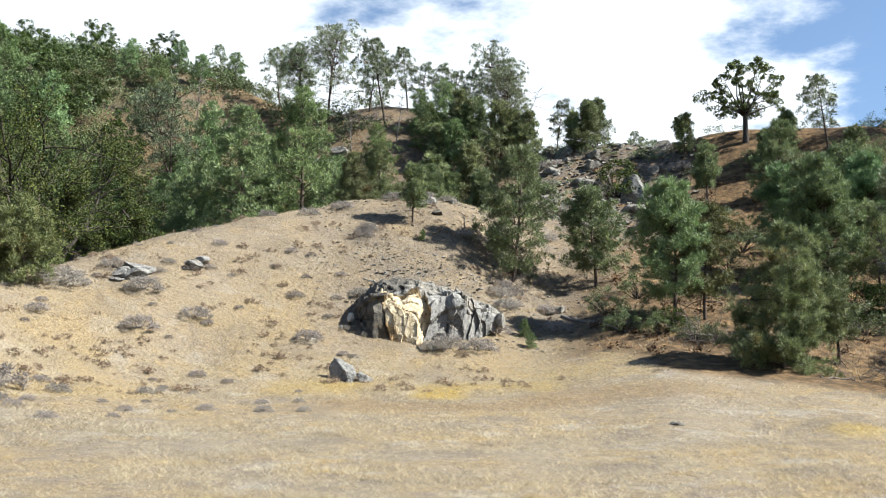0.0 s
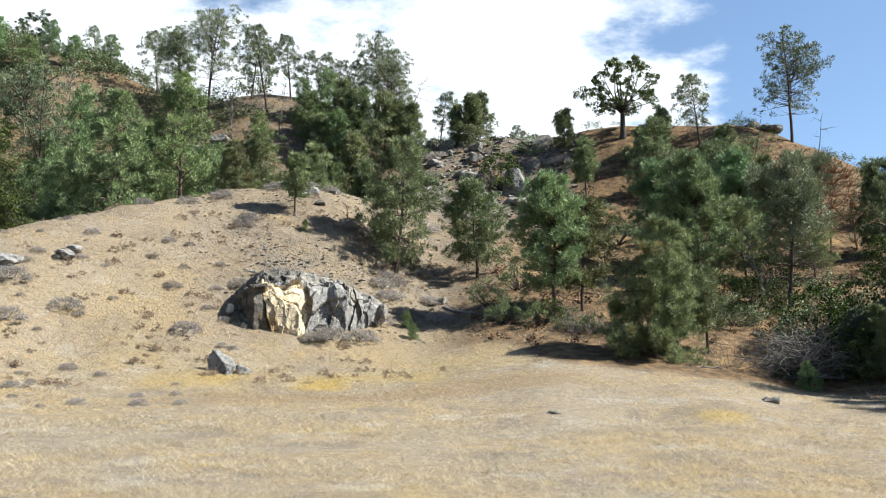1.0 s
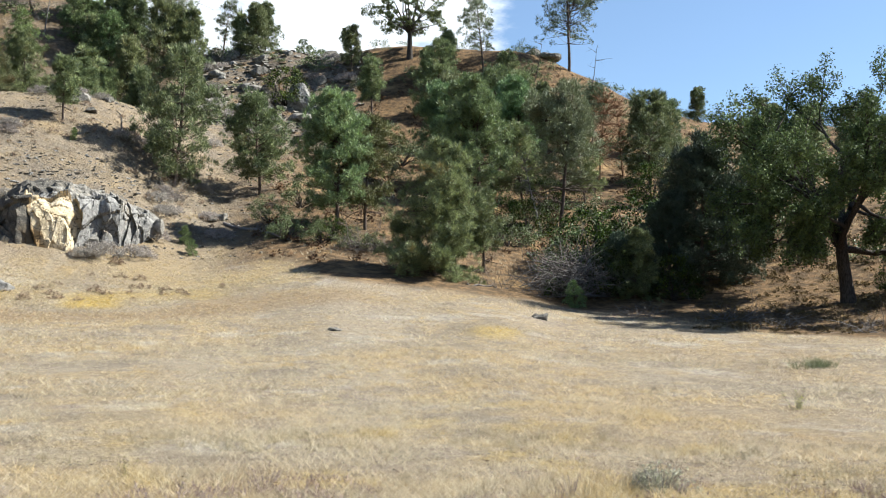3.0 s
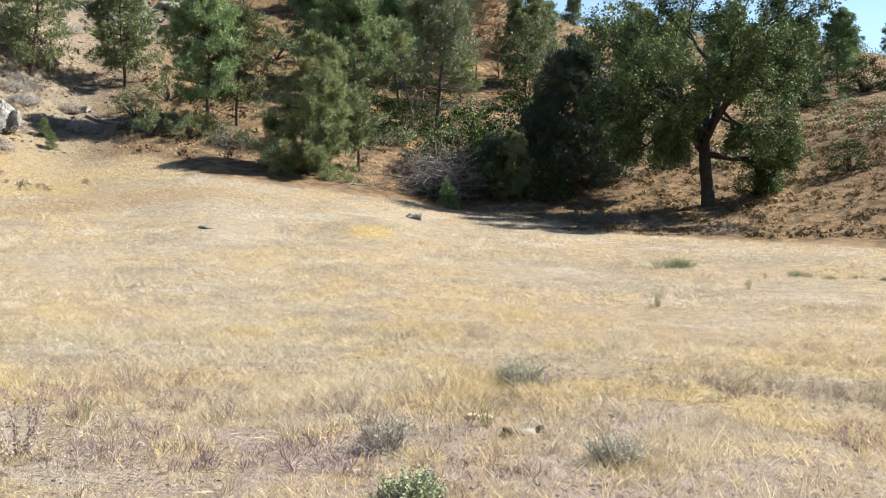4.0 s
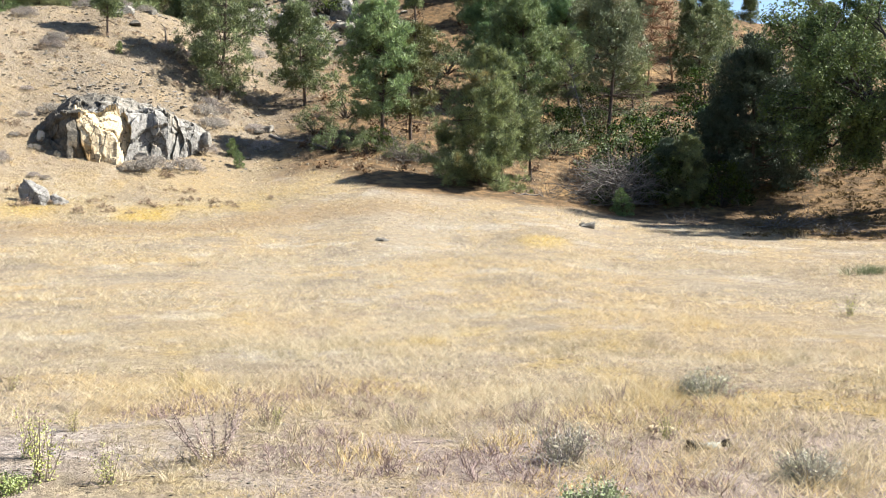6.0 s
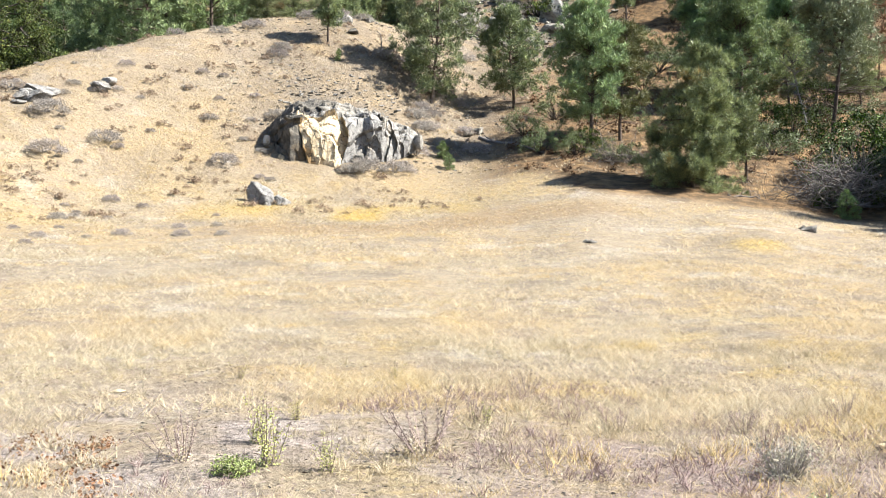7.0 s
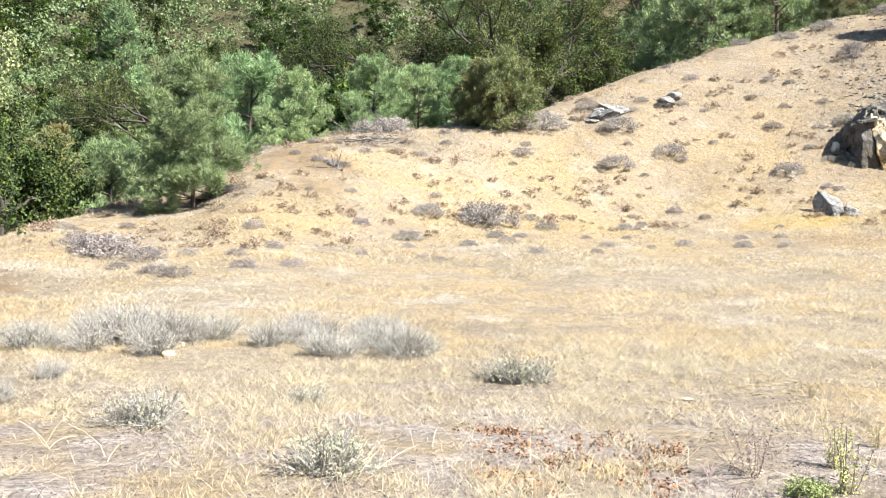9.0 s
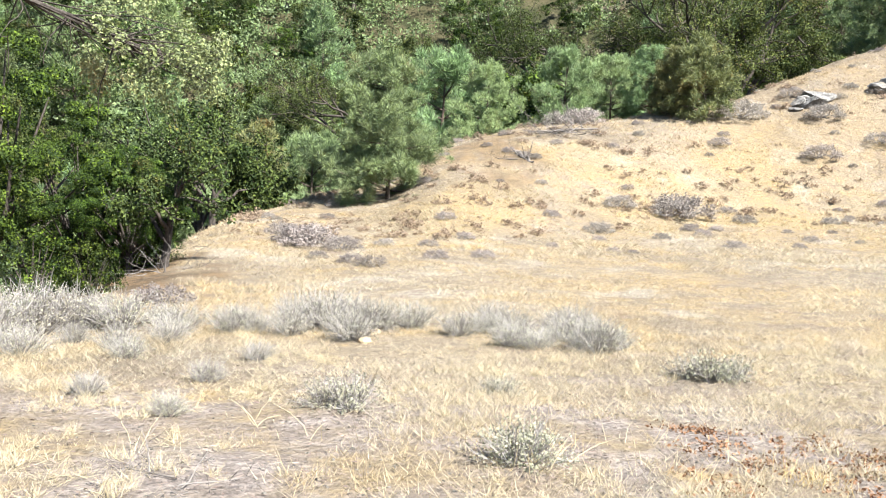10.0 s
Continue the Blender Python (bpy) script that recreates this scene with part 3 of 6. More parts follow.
def broadleaf(seed, height, spread, trunk=0.22, limbs=6, size=0.14, per=16, levels=4, girth=0.03, droop=0.0, puff=0.30, bare=0, folded=True, fine=True, rise=(0.35, 1.5)):
    """Trunk and crown of an oak: crooked limbs that fork again and again, leaf clusters at the twigs."""
    rng = np.random.default_rng(seed)
    wood, crown = Buf(), Buf()
    r0 = girth * height
    stem = bent(rng, (0, 0, -0.3), (rng.normal(0, 0.03), rng.normal(0, 0.03), 1), height * trunk + 0.3, 0.04, 5)
    flare = np.array([1.45, 1.12, 1.0, 0.95, 0.92, 0.9])
    tube(wood, stem, r0 * flare, 10)
    tips = []
    centre = np.array([0, 0, height * 0.58])

    def grow(p, way, length, r, level):
        limb = bent(rng, p, way, length, 0.17, 5, 0.05 - droop * (levels - level) * 0.03)
        tube(wood, limb if fine else limb[[0, 2, 5]], np.linspace(r, r * 0.55, 6 if fine else 3), (7 if level > 2 else 4) if fine else 3)
        if level <= 2:
            tips.extend(limb[2:])
        if level <= 1:
            return
        for k in range(int(rng.integers(3, 5))):
            q = limb[int(rng.integers(3, 6))] if k else limb[-1]
            out = q - centre
            d = unit(unit(limb[-1] - limb[0]) * 0.75 + rng.normal(0, 0.62, 3) + unit(out * np.array([1, 1, 0.8])) * 0.45)
            grow(q, d, length * rng.uniform(0.58, 0.8), r * 0.52, level - 1)
    grow(stem[-1], np.array([rng.normal(0, 0.15), rng.normal(0, 0.15), 1.0]), height * 0.34, r0 * 0.6, levels - 1)
    for k in range(limbs):
        a = 2 * np.pi * (k + rng.uniform(-0.3, 0.3)) / limbs
        rise_of = rng.uniform(*rise)
        way_out = np.array([math.cos(a) * spread, math.sin(a) * spread, rise_of * height * 0.5])
        grow(stem[-1 - (k % 2)], way_out, np.linalg.norm(way_out) * 0.52, r0 * 0.62, levels - 1)
    tips = np.array(tips)
    if bare:
        tips = tips[rng.random(len(tips)) > bare]
    leaves(rng, crown, tips, puff, per, size, folded)
    return wood, crown


def bough_oak(seed, height, reach):
    """An oak with one long bough that ends in a mass of pale leaf and hanging twigs, and its crown above the trunk."""
    rng = np.random.default_rng(seed)
    wood, crown = Buf(), Buf()
    fork = np.array([0, 0, height * 0.5])
    tube(wood, [[0, 0, -0.3], [0.1, 0, height * 0.25], fork], height * np.array([0.045, 0.032, 0.028]), 9)
    end = np.array([reach, 0, height * 0.475])
    bow = np.array([fork + (end - fork) * s + np.array([0, 0.35 * math.sin(5 * s), 1.0 * math.sin(np.pi * s)]) for s in np.linspace(0, 1, 12)])
    tube(wood, bow, np.linspace(0.11, 0.02, 12), 6)
    tips = []
    for _ in range(52):
        root = bow[int(rng.integers(8, 12))]
        o = unit(rng.normal(0, 1, 3)) * rng.uniform(0.4, 1.0) ** 0.5
        tip = end + np.array([-0.1, 0, 0.15]) + o * np.array([1.3, 1.2, 0.95])
        line = [root, root * 0.5 + tip * 0.5 + rng.normal(0, 0.12, 3), tip]
        tube(wood, line, [0.014, 0.008, 0.003], 4)
        tips.extend([tip, line[1] * 0.4 + tip * 0.6])
    leaves(rng, crown, np.array(tips), 0.15, 60, 0.062)
    for _ in range(16):
        root = bow[int(rng.integers(6, 11))]
        twig = bent(rng, root, (rng.normal(-0.3, 0.6), rng.normal(0, 0.6), -0.7), rng.uniform(0.7, 1.7), 0.22, 6)
        tube(wood, twig, np.linspace(0.014, 0.004, 7), 4)
        tube(wood, bent(rng, twig[3], rng.normal(0, 1, 3) - np.array([0, 0, 0.4]), 0.5, 0.2, 3), np.linspace(0.007, 0.003, 4), 3)
    for _ in range(26):
        o = unit(rng.normal(0, 1, 3)) * np.array([2.6, 2.6, height * 0.25])
        mass = np.array([0, 0, height * 0.76]) + o
        tube(wood, [fork, fork * 0.4 + mass * 0.6, mass], [0.06, 0.03, 0.01], 5)
        leaves(rng, crown, mass[None] + rng.normal(0, 0.35, (8, 3)), 0.4, 60, 0.10, False)
    return wood, crown


def dome_tree(seed, height, spread, lobes, puffs, per, size, low=0.12, limbs=False):
    """A round-headed oak: a short forked trunk and boughs that each carry a lobe of leaf masses, with dark gaps between the lobes."""
    rng = np.random.default_rng(seed)
    wood, crown, boughs = Buf(), Buf(), []
    turn = np.arange(lobes) * 2.39996 + rng.uniform(0, 6)
    up = np.clip(1 - 2 * (np.arange(lobes) + 0.5) / lobes + rng.normal(0, 0.12, lobes), -0.85, 1)
    d = np.stack([np.cos(turn) * np.sqrt(1 - up * up), np.sin(turn) * np.sqrt(1 - up * up), up], 1)
    half = np.array([spread, spread, height * 0.5 * (1 - low)])
    lobe = d * half * rng.uniform(0.52, 0.82, (lobes, 1)) + np.array([0, 0, height * (low + (1 - low) * 0.5)])
    big = 1.05 * spread / lobes ** 0.5 * rng.uniform(0.85, 1.35, lobes)
    fork = np.array([0, 0, height * (low + 0.12)])
    tube(wood, [[0, 0, -0.3], fork * 0.5, fork], height * 0.03 * np.array([1.4, 1.0, 0.9]), 8)
    for k in range(lobes):
        bough = Buf()
        tube(bough, [fork * 0.9, fork * 0.6 + lobe[k] * 0.4 + rng.normal(0, 0.2, 3), lobe[k]], height * np.array([0.013, 0.008, 0.003]), 5)
        boughs.append(bough)
        e = unit(rng.normal(0, 1, (puffs, 3)) + d[k] * 0.7 + np.array([0, 0, 0.35]))
        c = lobe[k] + e * np.array([1, 1, 0.75]) * big[k] * rng.uniform(0.6, 1.05, (puffs, 1))
        r = big[k] * 0.42 * rng.uniform(0.6, 1.3, puffs)
        o = unit(rng.normal(0, 1, (puffs * per, 3)) + np.repeat(e * 0.5, per, 0) + np.array([0, 0, 0.45]))
        p = np.repeat(c, per, 0) + o * np.array([1, 1, 0.75]) * np.repeat(r, per)[:, None] * rng.uniform(0.55, 1.08, (puffs * per, 1))
        leaf_at(rng, crown, p, unit(o + rng.normal(0, 0.45, p.shape)), size, False)
    return (wood, crown, *boughs) if limbs else (wood, crown)


def thicket(seed, height, spread, lumps=70, per=40, size=0.11, puff=0.28, folded=True):
    """A dense bush: stems from the base, lumps of leaf over an uneven dome."""
    rng = np.random.default_rng(seed)
    wood, crown = Buf(), Buf()
    d = unit(rng.normal(0, 1, (lumps, 3)))
    d[:, 2] = np.abs(d[:, 2]) * 1.0
    ragged = 0.62 + 0.42 * rng.random((lumps, 1)) ** 0.6
    c = d * np.array([spread, spread, height * 0.9]) * ragged + np.array([0, 0, height * 0.06])
    leaves(rng, crown, c, puff * np.array([1, 1, 0.8]), per, size, folded)
    for k in range(0, lumps, 3):
        limb = np.array([[0, 0, -0.1], c[k] * 0.35 + rng.normal(0, 0.08, 3), c[k] * 0.75, c[k]])
        tube(wood, limb, np.linspace(0.012 * height + 0.012, 0.005, 4), 4)
    return wood, crown


def twig_shrub(seed, height, spread, stems=46, leafy=0.0, size=0.03, thick=0.004):
    """A dry shrub: fine twigs from one root, forked, some with small leaves."""
    rng = np.random.default_rng(seed)
    wood, crown = Buf(), Buf()
    tips = []
    for _ in range(stems):
        a, o = rng.uniform(0, 2 * np.pi), rng.random() ** 0.6
        way_out = np.array([math.cos(a) * o * spread, math.sin(a) * o * spread, height * (1.05 - 0.55 * o * o)])
        limb = bent(rng, (math.cos(a) * 0.05 * spread, math.sin(a) * 0.05 * spread, -0.03), way_out, np.linalg.norm(way_out) * rng.uniform(0.75, 1.1), 0.12, 4)
        tube(wood, limb, np.linspace(thick * 1.6, thick * 0.6, 5), 3)
        for k in (1, 2, 2, 3):
            twig = bent(rng, limb[k], unit(limb[-1] - limb[0]) + rng.normal(0, 0.55, 3), height * rng.uniform(0.2, 0.42), 0.15, 2)
            tube(wood, twig[::2], np.array([thick, thick * 0.4]), 3)
            tips.extend(twig[1:])
    if leafy:
        tips = np.array(tips)
        leaves(rng, crown, tips[rng.random(len(tips)) < leafy], 0.035, 5, size, False)
    return wood, crown


def plant(name, label, category, group, bufs, mats, names=("trunk", "crown")):
    """A plant at the origin, as one thing with its parts; it is copied to its places and then moved to its own."""
    ob = thing(name, label, category, group)
    for buf, mat, part_name in zip(bufs, mats, names):
        if buf.count:
            part(part_name, buf.mesh(part_name, mat, part_name in ("trunk", "limb")), ob)
    return ob


def stand(ob, bearing, distance, scale=1.0, turn=0.0, sink=0.05, tilt=0.0, tall=1.0):
    """The pose of a plant or stone on the land."""
    return Matrix.Translation(spot(bearing, distance, sink)) @ Euler((0, radians(tilt), radians(turn))).to_matrix().to_4x4() @ Matrix.Diagonal((scale, scale, scale * tall, 1))


def settle(model, nominal, rows, seed=1):
    """Copies of a model of that nominal height at rows of bearing, distance, height and perhaps tilt and turn; the model itself takes the first."""
    rng = random.Random(seed)
    poses = []
    for bearing, distance, height, *more in rows:
        tilt = more[0] if more else rng.uniform(-2, 2)
        turn = more[1] if len(more) > 1 else rng.uniform(0, 360)
        poses.append(stand(model, bearing, distance, height / nominal, turn, 0.04 * height / nominal, tilt))
    for m in poses[1:]:
        copy_thing(model, m)
    model.matrix_basis = poses[0]


def scatter(rng, count, bearings, distances, heights, keep=None):
    """Seeded places inside a stretch of the land."""
    rows = []
    while len(rows) < count:
        b = rng.uniform(*bearings)
        r = math.sqrt(rng.uniform(distances[0] ** 2, distances[1] ** 2))
        if keep is None or keep(b, r):
            rows.append((b, r, rng.uniform(*heights)))
    return rows


def edge(rows, bearing):
    return float(np.interp(bearing, [p[0] for p in rows], [p[1] for p in rows]))


def land(x, y):
    """The height of the land at many places."""
    b, r = np.degrees(np.arctan2(x, y)), np.hypot(x, y)
    i = np.clip(np.searchsorted(BEARINGS, b) - 1, 0, len(BEARINGS) - 2)
    j = np.clip(np.searchsorted(RADII, r) - 1, 0, len(RADII) - 2)
    u = (b - BEARINGS[i]) / (BEARINGS[i + 1] - BEARINGS[i])
    v = (r - RADII[j]) / (RADII[j + 1] - RADII[j])
    g = LAND_Z
    return (g[i, j] * (1 - u) + g[i + 1, j] * u) * (1 - v) + (g[i, j + 1] * (1 - u) + g[i + 1, j + 1] * u) * v


def sprinkle(rng, count, bearings, distances):
    b = np.radians(rng.uniform(*bearings, count))
    r = np.sqrt(rng.uniform(distances[0] ** 2, distances[1] ** 2, count))
    return np.sin(b) * r, np.cos(b) * r


def cover(name, label, category, templates, mat, x, y, sizes, rng, sink=0.1):
    """One object of countless alike pieces: each a turned and scaled template."""
    buf = Buf()
    z = land(x, y)
    for k in range(len(x)):
        t = templates[int(rng.integers(len(templates)))]
        v, f = np.concatenate(t.v), np.concatenate(t.f)
        a = rng.uniform(0, 2 * np.pi)
        turn = np.array([[math.cos(a), -math.sin(a), 0], [math.sin(a), math.cos(a), 0], [0, 0, 1]])
        buf.add((v @ turn.T) * sizes[k] + np.array([x[k], y[k], z[k] - sink * sizes[k]]), f)
    return tagged(new(name, buf.mesh(name, mat)), label, category, kind="stuff")

# ---- trees of the slopes ----
cone_a = plant("pine_tree", "dense young gray pine with a conical crown to the ground", "pine tree", "young pines", pine(11, 7, 2.45, 0.0, 2.1, tuft=0.30, point=0.58, lift=0.0, many=110, thick=0.018), (PINE_BARK, PINE))
settle(cone_a, 7, [(18.9, 51.0, 7.2, 0, 20), (-5.25, 78, 4.6), (-3.8, 80, 5.6), (30.4, 51.6, 3.6), (-1.0, 86, 5.0)], 3)
young = plant("pine_tree", "small gray pine with bare lower twigs", "pine tree", "young pines", pine(111, 4.6, 1.3, 0.30, 1.9, tuft=0.26, point=0.5, many=50, dead=9), (PINE_BARK, PINE))
settle(young, 4.6, [(21.8, 53.5, 4.5, 0), (15.2, 103, 6.2), (23.0, 102, 6.5)], 3)
# These pines carry their shade in the needle colour.
shaded_pine = plant("pine_tree", "blue-green pine beside the oak, shade put into its needle colour", "pine tree", "young pines", pine(212, 8, 3.2, 0.06, 1.6, 0.2, tuft=0.32, point=0.5, many=50), (PINE_BARK, PINE_SHADED))
settle(shaded_pine, 8, [(34.1, 56.0, 8.4, 0, 60), (32.3, 55.0, 5.2), (30.6, 52.5, 3.4), (29.4, 52.3, 3.2), (35.8, 57.5, 5.8)], 4)
cone_b = plant("pine_tree", "bushy blue-green gray pine in dry grass", "pine tree", "young pines", pine(12, 6, 2.5, 0.02, 1.2, tuft=0.36, point=0.5, many=100, thick=0.019), (PINE_BARK, PINE_BLUE))
settle(cone_b, 6, [(-35.4, 58, 5.0), (-31.0, 60, 5.2), (-28.3, 62, 5.0), (-26.0, 60, 4.2), (-38.2, 61, 9.4), (-45.5, 58, 7.8), (-53.9, 52, 9.6), (-36.6, 66, 6.6), (-29.6, 66, 6.8), (-49.6, 55, 7.2), (-57, 56, 8)], 4)
lone = plant("pine_tree", "rounded blue-green gray pine at the field's rim", "pine tree", "young pines", pine(112, 6, 2.8, 0.03, 1.8, tuft=0.31, point=0.42, many=120, thick=0.016), (PINE_BARK, PINE_BLUE))
settle(lone, 6, [(-40.95, 42.3, 5.9, 0, 30)])
shoulder = plant("pine_tree", "full gray pine with dead lower boughs on the mound's shoulder", "pine tree", "hillside pines", pine(13, 9, 3.3, 0.10, 1.15, 0.0, tuft=0.34, dead=12, point=0.6, many=50, thick=0.034), (PINE_BARK, PINE))
settle(shoulder, 9, [(4.05, 66.5, 9.2, 0), (19.0, 101, 8.4), (23.6, 86, 8.0)], 5)
round_a = plant("pine_tree", "round-crowned gray pine with a short bare trunk", "pine tree", "hillside pines", pine(17, 7, 2.6, 0.20, 1.3, 0.0, tuft=0.34, dead=3, point=0.42, many=50, thick=0.034), (PINE_BARK, PINE))
settle(round_a, 7, [(8.85, 68.6, 6.9, 0), (31.3, 82.5, 7.8), (24.0, 74, 6.0), (27.6, 74, 5.0), (20.2, 90, 7.4)], 15)
mid_b = plant("pine_tree", "round-topped gray pine with a blue-green crown", "pine tree", "hillside pines", pine(18, 9, 3.2, 0.22, 1.2, 0.3, tuft=0.36, dead=4, point=0.38, many=50, thick=0.036), (PINE_BARK, PINE_BLUE))
settle(mid_b, 9, [(13.3, 59.2, 8.6, 0), (21.5, 70.1, 9.6, 0), (19.8, 76.5, 8.6), (23.8, 79, 8.8), (36.8, 88, 6.0), (44.0, 88, 6.0), (48.2, 94, 6.4), (51.3, 89, 5.8), (38.8, 78, 6.4)], 15)
grey_pine = plant("pine_tree", "thin-crowned gray pine over a tangle of dead lower boughs", "pine tree", "hillside pines", pine(113, 10, 3.6, 0.36, 0.8, 0.3, tuft=0.36, dead=26, point=0.4, many=44, thick=0.034), (PINE_BARK, PINE_GREY))
settle(grey_pine, 10, [(26.2, 67.6, 10.2, 0), (28.0, 92, 6.5)], 5)
tall = plant("pine_tree", "tall gray pine with olive-green boughs behind the mound", "pine tree", "hillside pines", pine(118, 15, 4.4, 0.05, 0.72, 0.0, tuft=0.46, point=0.62, thick=0.048, many=44), (PINE_BARK, PINE_OLIVE))
settle(tall, 15, [(-8.3, 82, 13.2, 0), (-6.4, 96, 11), (-13.6, 92, 13.5), (-10.4, 92, 13), (-16.0, 96, 12)], 118)
tall_blue = plant("pine_tree", "tall blue-green gray pine behind the mound", "pine tree", "hillside pines", pine(119, 14, 4.0, 0.05, 0.76, 0.0, tuft=0.46, point=0.55, thick=0.048, many=44), (PINE_BARK, PINE_BLUE))
settle(tall_blue, 14, [(-11.9, 80, 12.4, 0), (-10.6, 84, 10.6), (-14.4, 84, 10.5), (-7.0, 88, 9), (-15.4, 100, 12)], 119)
upper = plant("pine_tree", "gray pine high on the slope", "pine tree", "hillside pines", pine(19, 7, 2.7, 0.1, 0.9, 0.3, tuft=0.44, point=0.5, thick=0.048, many=40), (PINE_BARK, PINE))
settle(upper, 7, [(3.3, 117, 9.0), (-0.8, 96, 8.6), (1.5, 112, 7.8), (0.1, 110, 6.8), (4.8, 117, 7.0), (19.6, 110, 5.0), (8.4, 119, 6.4), (-2.6, 104, 7),
                  (2.2, 104, 6.5), (7.6, 121, 5.0), (34.0, 118, 4.2), (48.6, 99, 5.0), (46.8, 96, 5.0), (40.0, 92, 6.5), (-6.6, 104, 7.5), (0.9, 124, 8), (1.8, 122, 8), (-0.4, 120, 6),
                  (-11.0, 118, 7), (-4.6, 100, 6.5), (-3.2, 108, 5), (22.4, 90, 8), (32.4, 94, 5.5), (37.6, 100, 6), (5.0, 103, 5),
                  (42, 98, 6), (18.6, 108, 4.5), (9.0, 121, 6.0), (14.0, 114, 4.8), (25.2, 96, 5)], 25)
thin_a = plant("pine_tree", "tall thin gray pine with sparse foliage", "pine tree", "ridge pines", pine(14, 12, 4.8, 0.26, 0.17, 0.8, tuft=0.50, point=0.30, thick=0.046, many=40), (PINE_BARK, PINE_GREY))
settle(thin_a, 12, [(26.75, 113, 13.2, 0, 60), (-7.0, 136, 14.0), (2.9, 131, 13.5), (-16.0, 118, 15), (3.6, 128, 10.5), (-8.8, 141, 11.0)], 6)
thin_b = plant("pine_tree", "slender gray pine with a thin crooked trunk", "pine tree", "ridge pines", pine(15, 9, 2.6, 0.36, 0.34, 0.0, 0.12, tuft=0.46, point=0.4, thick=0.050, many=44), (PINE_BARK, PINE_GREY))
settle(thin_b, 9, [(-4.6, 133, 8.8), (-3.6, 128, 11.5, 8), (-2.3, 134, 9), (-1.6, 134, 7.0), (-0.6, 135, 7), (6.6, 123.5, 7.0), (21.75, 109.5, 8.4), (0.3, 135, 7.0), (-9.9, 146, 9), (-8.4, 141, 10),
                   (1.2, 134, 7.5), (4.0, 131, 8), (11.0, 128, 4), (11.6, 130, 4), (12.1, 131, 4), (-13.3, 160, 6)], 7)
brown_pine = plant("pine_tree", "gray pine with browning needles", "pine tree", "hillside pines", pine(16, 7, 2.2, 0.25, 1.2, tuft=0.32, dead=6, point=0.40, many=50), (PINE_BARK, PINE_BROWN))
settle(brown_pine, 7, [(14.9, 60.4, 7.1, 0), (26.8, 88, 5.5), (-48.8, 48, 5.6)], 8)
rim_pine = plant("pine_tree", "low spreading pine with browning needles at the rim", "pine tree", "hillside pines", pine(116, 4.4, 2.0, 0.08, 1.3, 0.5, tuft=0.30, dead=6, point=0.35, many=50), (PINE_BARK, PINE_BROWN))
settle(rim_pine, 4.4, [(-23.1, 55.0, 4.3), (-24.6, 55.5, 3.6), (-25.4, 57, 2.6)], 8)
small = plant("pine_sapling", "small green pine sapling in dry grass", "sapling", "pine saplings", pine(17, 2, 0.75, 0.14, 2.4, tuft=0.20, point=0.5, thick=0.020, many=40), (PINE_BARK, PINE_OLIVE))
settle(small, 2, [(4.75, 58.0, 1.0), (5.2, 56.4, 0.9), (-1.3, 65.3, 0.75), (27.0, 49.2, 1.3)], 9)
crooked = plant("pine_sapling", "young pine on a thin bare trunk on the mound's top", "sapling", "pine saplings", pine(117, 4, 1.0, 0.40, 1.9, tuft=0.26, point=0.3, many=44, dead=3), (PINE_BARK, PINE))
settle(crooked, 4, [(-1.84, 67.2, 4.2, 0)], 9)

valley_oak = plant("oak_tree", "large dark-leaved oak at the meadow's edge", "oak tree", "", broadleaf(21, 12.6, 4.5, 0.28, 9, 0.14, 46, 5, 0.026, puff=0.38, folded=False, rise=(-0.1, 1.4)), (OAK_BARK, OAK_DARK))
settle(valley_oak, 12.6, [(41.7, 51.8, 11.8, 0, 40)])
ridge_oak = plant("oak_tree", "spreading dark oak standing on the ridge", "oak tree", "", dome_tree(38, 9.4, 4.7, 22, 8, 74, 0.20, 0.22, True), (OAK_BARK, OAK_DARK) + (OAK_BARK,) * 22, ("trunk", "crown") + ("limb",) * 22)
settle(ridge_oak, 9.4, [(17.4, 113, 9.8, 0, 10)])
draw_oak = plant("oak_tree", "broad olive-leaved oak with dark crooked limbs in the draw", "oak tree", "draw oaks", broadleaf(29, 15, 6.6, 0.26, 8, 0.13, 48, 5, 0.028, puff=0.42, bare=0.2, folded=False), (OAK_BARK, OAK))
settle(draw_oak, 15, [(-21.8, 75, 15.8, 0, 20), (-30.5, 84, 14), (-41.5, 78, 13)], 29)
live = plant("live_oak", "dense green live oak at the field's rim", "oak tree", "live oaks", dome_tree(23, 8, 4.0, 26, 7, 430, 0.075, 0.03, True), (OAK_BARK, LIVE_OAK) + (OAK_BARK,) * 26, ("trunk", "crown") + ("limb",) * 26)
settle(live, 8, [(-62.4, 30, 8.4), (-69, 30, 9.4), (-57.6, 28.5, 4.6), (-55.2, 27.2, 3.4)], 10)
rim_oak = plant("oak_tree", "small live oak on a leaning trunk at the rim", "oak tree", "live oaks", broadleaf(43, 3.4, 1.7, 0.30, 5, 0.09, 26, 4, 0.034, puff=0.22), (OAK_BARK, OAK))
settle(rim_oak, 3.4, [(-53.3, 26.6, 3.2, 10, 0), (-51.6, 44, 6.4), (-49.9, 45, 5.6), (-50.8, 42, 4.6)], 43)
mixed = plant("oak_tree", "olive-green oak in the wooded draw", "oak tree", "draw oaks", dome_tree(24, 10, 4.4, 16, 10, 200, 0.11, 0.08), (OAK_BARK, OAK))
